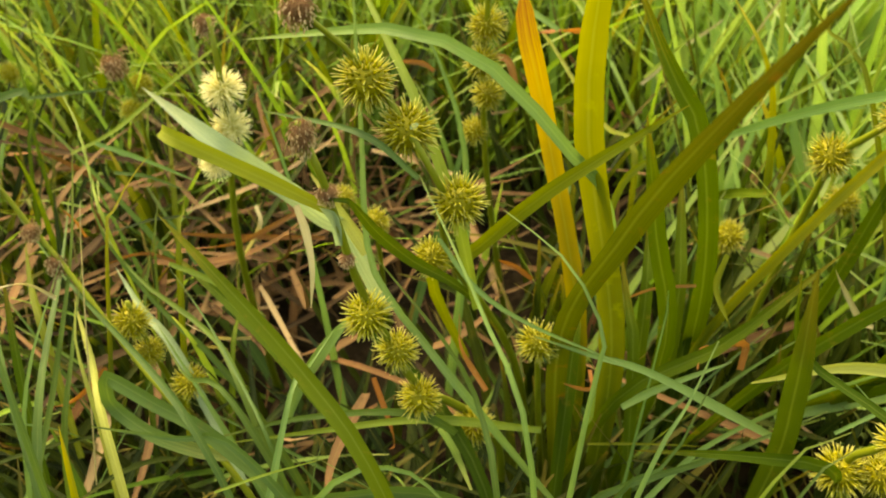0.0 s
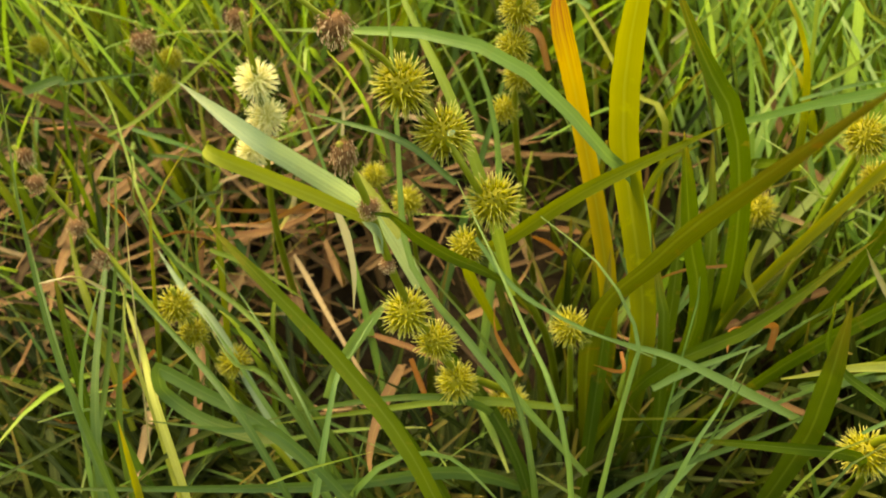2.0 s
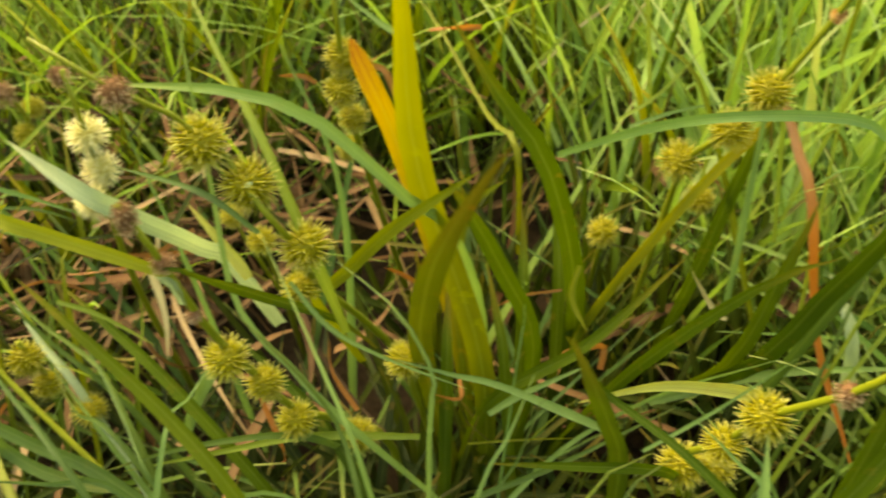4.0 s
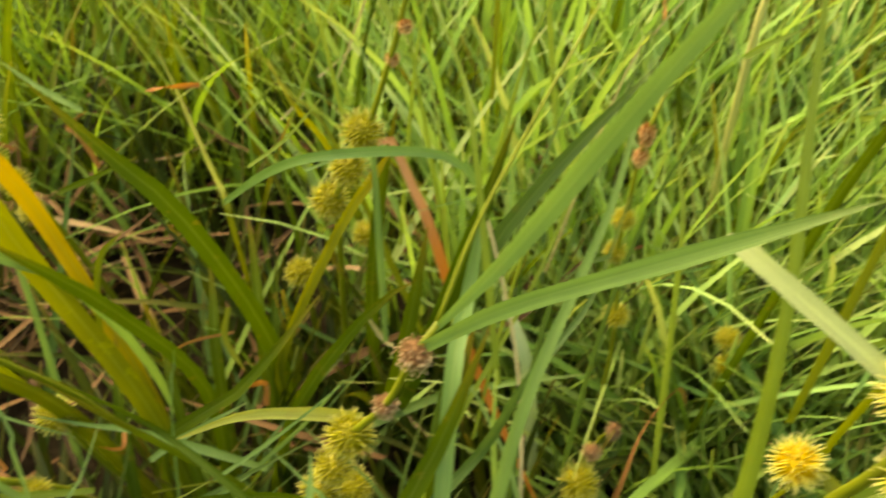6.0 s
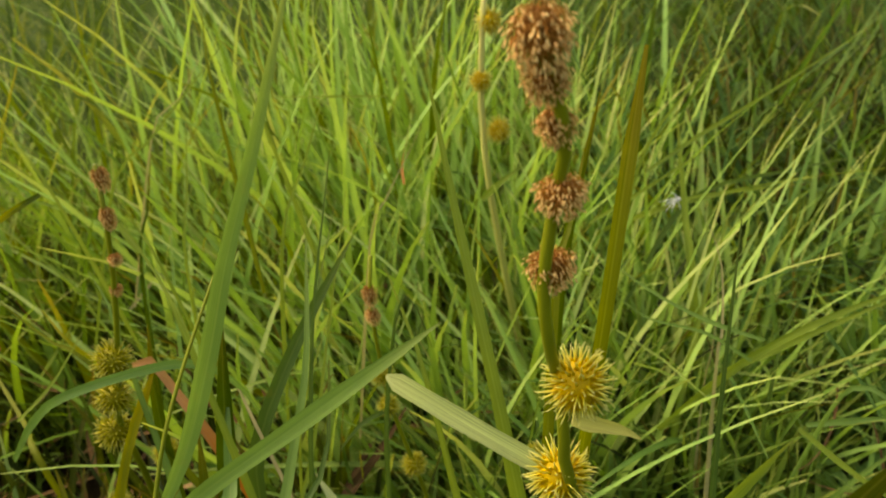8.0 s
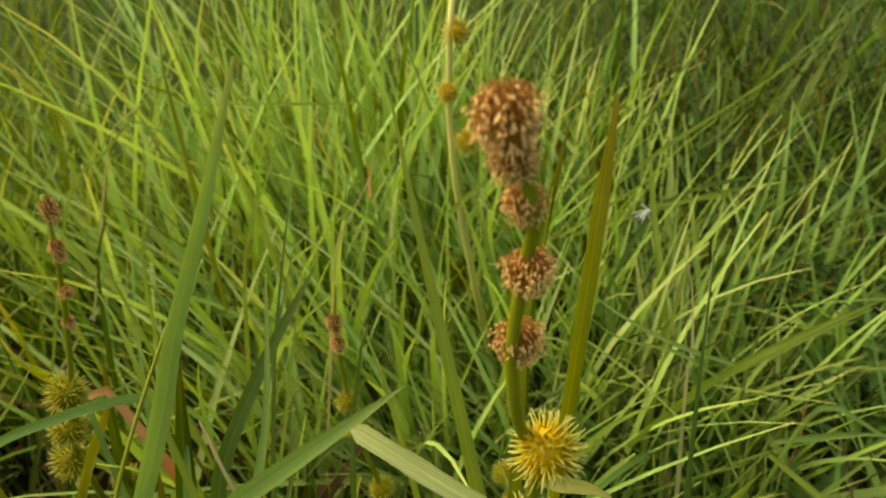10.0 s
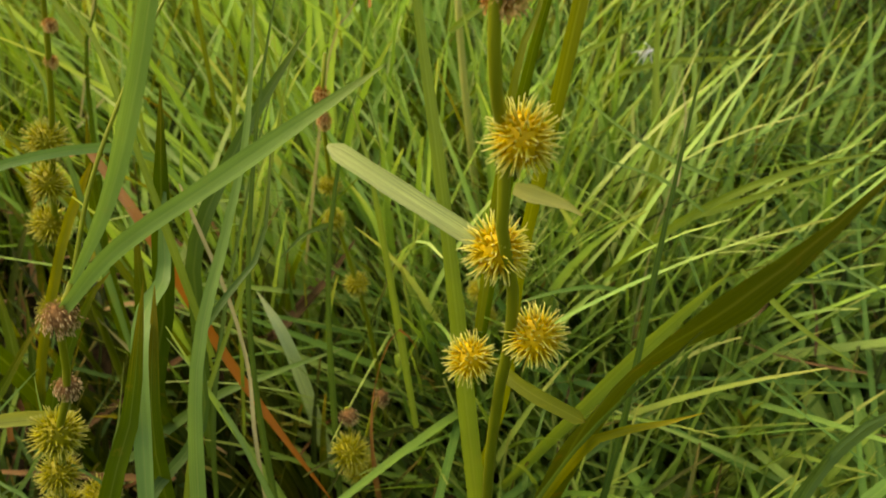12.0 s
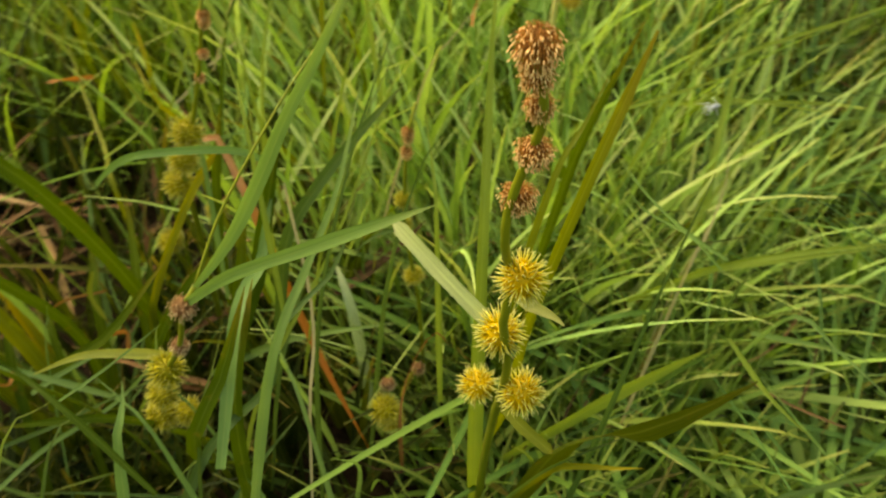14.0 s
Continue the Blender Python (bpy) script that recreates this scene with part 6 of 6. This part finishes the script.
def blades_fan():
    g = tuft(0.142, 0.268, "olive leaves and grass blades fanning out of the leaf clump")
    blade("blade", g, [(0.177, 0.349, 0.184), (0.170, 0.376, 0.166), (0.166, 0.406, 0.143)], 0.0056, STRAP, taper="strap", n=16)
    blade("blade", g, [(0.163, 0.360, 0.065), (0.153, 0.395, 0.179), (0.146, 0.421, 0.214), (0.138, 0.453, 0.256)], 0.0038, STRAP, taper="grass", n=16)
    blade("dry_stalk", g, [(0.167, 0.556, 0.173), (0.183, 0.564, 0.182), (0.198, 0.573, 0.191)], 0.0032, DRYSTALK, taper="grass", n=16)
    blade("dry_stalk", g, [(0.137, 0.536, 0.150), (0.147, 0.542, 0.157), (0.157, 0.550, 0.166)], 0.0032, DRYSTALK, taper="grass", n=16)
    blade("blade", g, [(0.169, 0.361, 0.216), (0.197, 0.368, 0.222), (0.227, 0.372, 0.225)], 0.0025, BLUELEAF, taper="grass", n=16)
    blade("blade", g, [(0.150, 0.303, 0.257), (0.168, 0.311, 0.266), (0.187, 0.324, 0.281)], 0.0021, LIGHTLEAF, taper="grass", n=16)
    blade("blade", g, [(0.099, 0.201, 0.062), (0.109, 0.237, 0.176), (0.112, 0.249, 0.191), (0.111, 0.259, 0.205)], 0.0018, BLUELEAF, taper="grass", n=16)
    blade("blade", g, [(0.088, 0.234, 0.119), (0.116, 0.237, 0.119), (0.142, 0.239, 0.118)], 0.0016, OLIVETIP, taper="grass", n=16)
    blade("blade", g, [(0.097, 0.225, 0.155), (0.111, 0.231, 0.161), (0.141, 0.241, 0.170)], 0.0042, BLUELEAF, taper="grass", n=16)
    blade("blade", g, [(0.114, 0.221, 0.037), (0.105, 0.255, 0.152), (0.101, 0.270, 0.171), (0.096, 0.285, 0.191)], 0.0055, STRAP, taper="strap", n=16)
    blade("blade", g, [(0.117, 0.264, 0.030), (0.116, 0.298, 0.141), (0.116, 0.319, 0.167), (0.115, 0.333, 0.185)], 0.0067, STRAP, taper="strap", n=16)
    blade("blade", g, [(0.076, 0.217, 0.036), (0.078, 0.253, 0.151), (0.078, 0.265, 0.167), (0.078, 0.279, 0.185)], 0.0065, STRAP, taper="strap", n=16)
    blade("blade", g, [(0.137, 0.287, 0.030), (0.137, 0.319, 0.132), (0.136, 0.340, 0.160), (0.134, 0.362, 0.188)], 0.0070, STRAP, taper="strap", n=16)
    blade("blade", g, [(0.140, 0.285, 0.030), (0.144, 0.316, 0.128), (0.145, 0.330, 0.146), (0.148, 0.349, 0.169)], 0.0058, STRAP, taper="strap", n=16)
    blade("blade", g, [(0.120, 0.394, 0.096), (0.115, 0.398, 0.176), (0.100, 0.446, 0.166), (0.068, 0.529, 0.182), (0.038, 0.612, 0.183)], 0.0046, OLIVETIP, taper="grass", n=16)
    blade("blade", g, [(0.050, 0.337, 0.228), (0.068, 0.341, 0.233), (0.089, 0.346, 0.240)], 0.0039, STRAP, taper="grass", n=16)
    blade("blade", g, [(0.121, 0.443, 0.199), (0.135, 0.451, 0.210), (0.149, 0.461, 0.221)], 0.0028, LIGHTLEAF, taper="grass", n=16)
    blade("blade", g, [(0.063, 0.364, 0.258), (0.043, 0.373, 0.267), (0.023, 0.384, 0.278)], 0.0039, BLUELEAF, taper="grass", n=16)
    blade("blade", g, [(0.082, 0.117, 0.106), (0.124, 0.146, 0.215), (0.135, 0.153, 0.224), (0.146, 0.157, 0.228)], 0.0030, LIGHTLEAF, taper="grass", n=16)
    blade("blade", g, [(0.145, 0.163, 0.220), (0.169, 0.172, 0.231), (0.195, 0.183, 0.245)], 0.0018, BLUELEAF, taper="grass", n=16)
    blade("blade", g, [(0.224, 0.112, 0.094), (0.190, 0.147, 0.203), (0.175, 0.161, 0.219), (0.163, 0.170, 0.227)], 0.0047, BLUELEAF, taper="grass", n=16)
    blade("blade", g, [(0.228, 0.284, 0.152), (0.189, 0.314, 0.261), (0.171, 0.328, 0.279), (0.153, 0.345, 0.299)], 0.0043, OLIVETIP, taper="grass", n=16)
    blade("blade", g, [(0.190, 0.124, 0.084), (0.206, 0.154, 0.199), (0.215, 0.170, 0.223), (0.222, 0.180, 0.240)], 0.0029, GRASSLEAF, taper="grass", n=16)
    blade("blade", g, [(0.165, 0.100, 0.102), (0.176, 0.138, 0.216), (0.179, 0.148, 0.227), (0.180, 0.158, 0.238)], 0.0055, BLUELEAF, taper="strap", n=16)
    blade("blade", g, [(0.247, 0.146, 0.078), (0.199, 0.179, 0.183), (0.183, 0.191, 0.192), (0.169, 0.202, 0.202)], 0.0029, BLUELEAF, taper="grass", n=16)
    blade("blade", g, [(0.098, 0.124, 0.088), (0.137, 0.153, 0.198), (0.147, 0.161, 0.207), (0.156, 0.165, 0.213)], 0.0034, GRASSLEAF, taper="grass", n=16)
    blade("blade", g, [(0.271, 0.133, 0.062), (0.255, 0.170, 0.175), (0.245, 0.193, 0.202), (0.233, 0.212, 0.221)], 0.0042, BLUELEAF, taper="grass", n=16)


def blades_meadow():
    g = tuft(0.360, 0.320, "long pale grass blades and stalks crossing in the meadow")
    blade("dry_stalk", g, [(0.186, 0.474, 0.213), (0.235, 0.483, 0.322), (0.256, 0.487, 0.337), (0.281, 0.495, 0.362)], 0.0022, DRYSTALK, taper="grass", n=16)
    blade("blade", g, [(0.154, 0.449, 0.196), (0.205, 0.457, 0.304), (0.232, 0.461, 0.323), (0.275, 0.469, 0.354), (0.305, 0.474, 0.376)], 0.0028, LIGHTLEAF, taper="grass", n=16)
    blade("blade", g, [(0.243, 0.321, 0.173), (0.228, 0.350, 0.289), (0.223, 0.361, 0.306), (0.217, 0.375, 0.329)], 0.0032, LIGHTLEAF, taper="grass", n=16)
    blade("blade", g, [(0.220, 0.357, 0.298), (0.215, 0.364, 0.309), (0.209, 0.373, 0.322)], 0.0047, LIGHTLEAF, taper="grass", n=16)
    blade("blade", g, [(0.192, 0.415, 0.196), (0.174, 0.444, 0.311), (0.162, 0.464, 0.342), (0.151, 0.478, 0.364)], 0.0033, LIGHTLEAF, taper="grass", n=16)
    blade("blade", g, [(0.388, 0.476, 0.307), (0.328, 0.495, 0.318), (0.279, 0.511, 0.327)], 0.0019, LIGHTLEAF, taper="grass", n=16)
    blade("blade", g, [(0.498, 0.240, 0.191), (0.480, 0.253, 0.208), (0.455, 0.265, 0.220), (0.441, 0.276, 0.235)], 0.0023, BLUELEAF, taper="grass", n=16)
    blade("blade", g, [(0.513, 0.360, 0.253), (0.571, 0.392, 0.250), (0.653, 0.422, 0.253), (0.764, 0.452, 0.267)], 0.0035, LIGHTLEAF, taper="grass", n=16)
    blade("blade", g, [(0.463, 0.352, 0.145), (0.509, 0.363, 0.256), (0.554, 0.373, 0.293), (0.601, 0.379, 0.323)], 0.0031, LIGHTLEAF, taper="grass", n=16)
    blade("dry_stalk", g, [(0.299, 0.334, 0.155), (0.335, 0.350, 0.268), (0.349, 0.356, 0.286), (0.368, 0.363, 0.305), (0.382, 0.368, 0.320)], 0.0022, DRYSTALK, taper="grass", n=16)
    blade("dead_leaf", g, [(0.371, 0.402, 0.273), (0.375, 0.414, 0.281), (0.382, 0.413, 0.299)], 0.0025, RUST, taper="grass", twist=123, n=16)
    blade("blade", g, [(0.309, 0.379, 0.222), (0.300, 0.408, 0.338), (0.297, 0.417, 0.353), (0.295, 0.427, 0.371)], 0.0038, LIGHTLEAF, taper="grass", n=16)
    blade("blade", g, [(0.272, 0.376, 0.244), (0.280, 0.402, 0.361), (0.282, 0.410, 0.377), (0.287, 0.421, 0.399)], 0.0037, OLIVETIP, taper="grass", n=16)
    blade("blade", g, [(0.218, 0.380, 0.145), (0.234, 0.404, 0.262), (0.248, 0.423, 0.302), (0.260, 0.441, 0.340)], 0.0033, LIGHTLEAF, taper="grass", n=16)
    blade("blade", g, [(0.183, 0.410, 0.142), (0.206, 0.431, 0.258), (0.220, 0.444, 0.288), (0.232, 0.458, 0.317)], 0.0042, STRAP, taper="grass", n=16)
    blade("blade", g, [(0.327, 0.209, 0.132), (0.329, 0.236, 0.249), (0.329, 0.247, 0.270), (0.327, 0.263, 0.297)], 0.0045, LIGHTLEAF, taper="grass", n=16)
    blade("blade", g, [(0.260, 0.356, 0.158), (0.290, 0.374, 0.272), (0.315, 0.388, 0.309), (0.340, 0.403, 0.345)], 0.0032, LIGHTLEAF, taper="grass", n=16)
    blade("blade", g, [(0.240, 0.262, 0.150), (0.236, 0.289, 0.266), (0.235, 0.299, 0.284), (0.232, 0.310, 0.301)], 0.0024, LIGHTLEAF, taper="grass", n=16)
    blade("blade", g, [(0.206, 0.270, 0.173), (0.207, 0.297, 0.290), (0.207, 0.303, 0.301), (0.203, 0.312, 0.315)], 0.0041, BLUELEAF, taper="grass", n=16)
    blade("blade", g, [(0.413, 0.384, 0.256), (0.426, 0.385, 0.263), (0.443, 0.385, 0.270)], 0.0049, LIGHTLEAF, taper="grass", n=16)
    blade("blade", g, [(0.568, 0.422, 0.190), (0.588, 0.417, 0.191), (0.651, 0.395, 0.188)], 0.0029, LIGHTLEAF, taper="grass", n=16)
    blade("blade", g, [(0.400, 0.092, 0.070), (0.458, 0.095, 0.174), (0.488, 0.097, 0.188), (0.516, 0.095, 0.197)], 0.0051, GRASSLEAF, taper="grass", n=16)
    blade("blade", g, [(0.491, 0.256, 0.176), (0.550, 0.254, 0.181), (0.609, 0.252, 0.186)], 0.0049, LIGHTLEAF, taper="grass", n=16)
    blade("dry_stalk", g, [(0.445, 0.214, 0.082), (0.480, 0.245, 0.192), (0.491, 0.255, 0.205), (0.506, 0.276, 0.229), (0.509, 0.291, 0.247)], 0.0033, DRYSTALK, taper="grass", n=16)
    blade("blade", g, [(0.477, 0.203, 0.235), (0.457, 0.215, 0.246), (0.439, 0.229, 0.260), (0.424, 0.246, 0.276)], 0.0026, BLUELEAF, taper="grass", n=16)
    blade("blade", g, [(0.512, 0.230, 0.104), (0.527, 0.205, 0.184), (0.551, 0.190, 0.170), (0.577, 0.169, 0.151)], 0.0045, BLUELEAF, taper="grass", n=16)
    blade("blade", g, [(0.522, 0.227, 0.147), (0.560, 0.217, 0.142), (0.593, 0.206, 0.134)], 0.0042, BLUELEAF, taper="grass", n=16)
    blade("blade", g, [(0.464, 0.344, 0.240), (0.501, 0.347, 0.248), (0.549, 0.352, 0.259)], 0.0029, LIGHTLEAF, taper="grass", n=16)
    blade("blade", g, [(0.481, 0.230, 0.042), (0.523, 0.257, 0.151), (0.554, 0.278, 0.178), (0.596, 0.295, 0.202)], 0.0040, GRASSLEAF, taper="grass", n=16)
    blade("blade", g, [(0.474, 0.176, 0.205), (0.492, 0.154, 0.183), (0.513, 0.136, 0.166)], 0.0035, LIGHTLEAF, taper="grass", n=16)


def fluff():
    f = new("seed_fluff")
    f.location = (0.528, 0.352, 0.232)
    tagged(f, "tiny white tuft of fluff caught on a grass blade", "fluff")
    rng = np.random.default_rng(5)
    for k in range(9):
        d = rng.normal(0, 1, 3) * np.array((1.5, 0.6, 1.0))
        d /= np.linalg.norm(d)
        o = np.array(f.location)
        tube("strand", f, [o - d * 0.002, o + d * 0.004, o + d * 0.009 + rng.normal(0, 0.0015, 3)], 0.0004, 0.00015, FLUFF, n=4, sides=4)


def petal_fleck():
    f = new("petal_fleck")
    f.location = (0.0106, 0.2295, 0.2775)
    tagged(f, "tiny white petal caught among green spikes", "petal")
    blade("petal", f, [(0.0092, 0.2300, 0.2765), (0.0106, 0.2290, 0.2778), (0.0120, 0.2296, 0.2786)], 0.0013, PALELEAF, taper="blunt", n=6)
    blade("petal", f, [(0.0100, 0.2297, 0.2785), (0.0108, 0.2288, 0.2776), (0.0112, 0.2290, 0.2764)], 0.0016, CREAMLEAF, taper="blunt", n=6)


clump_yellow()
tufts()
more_blades()
front_blades()
crossing_blades()
blades_margin()
blades_litter()
blades_fan()
blades_meadow()
fluff()
petal_fleck()
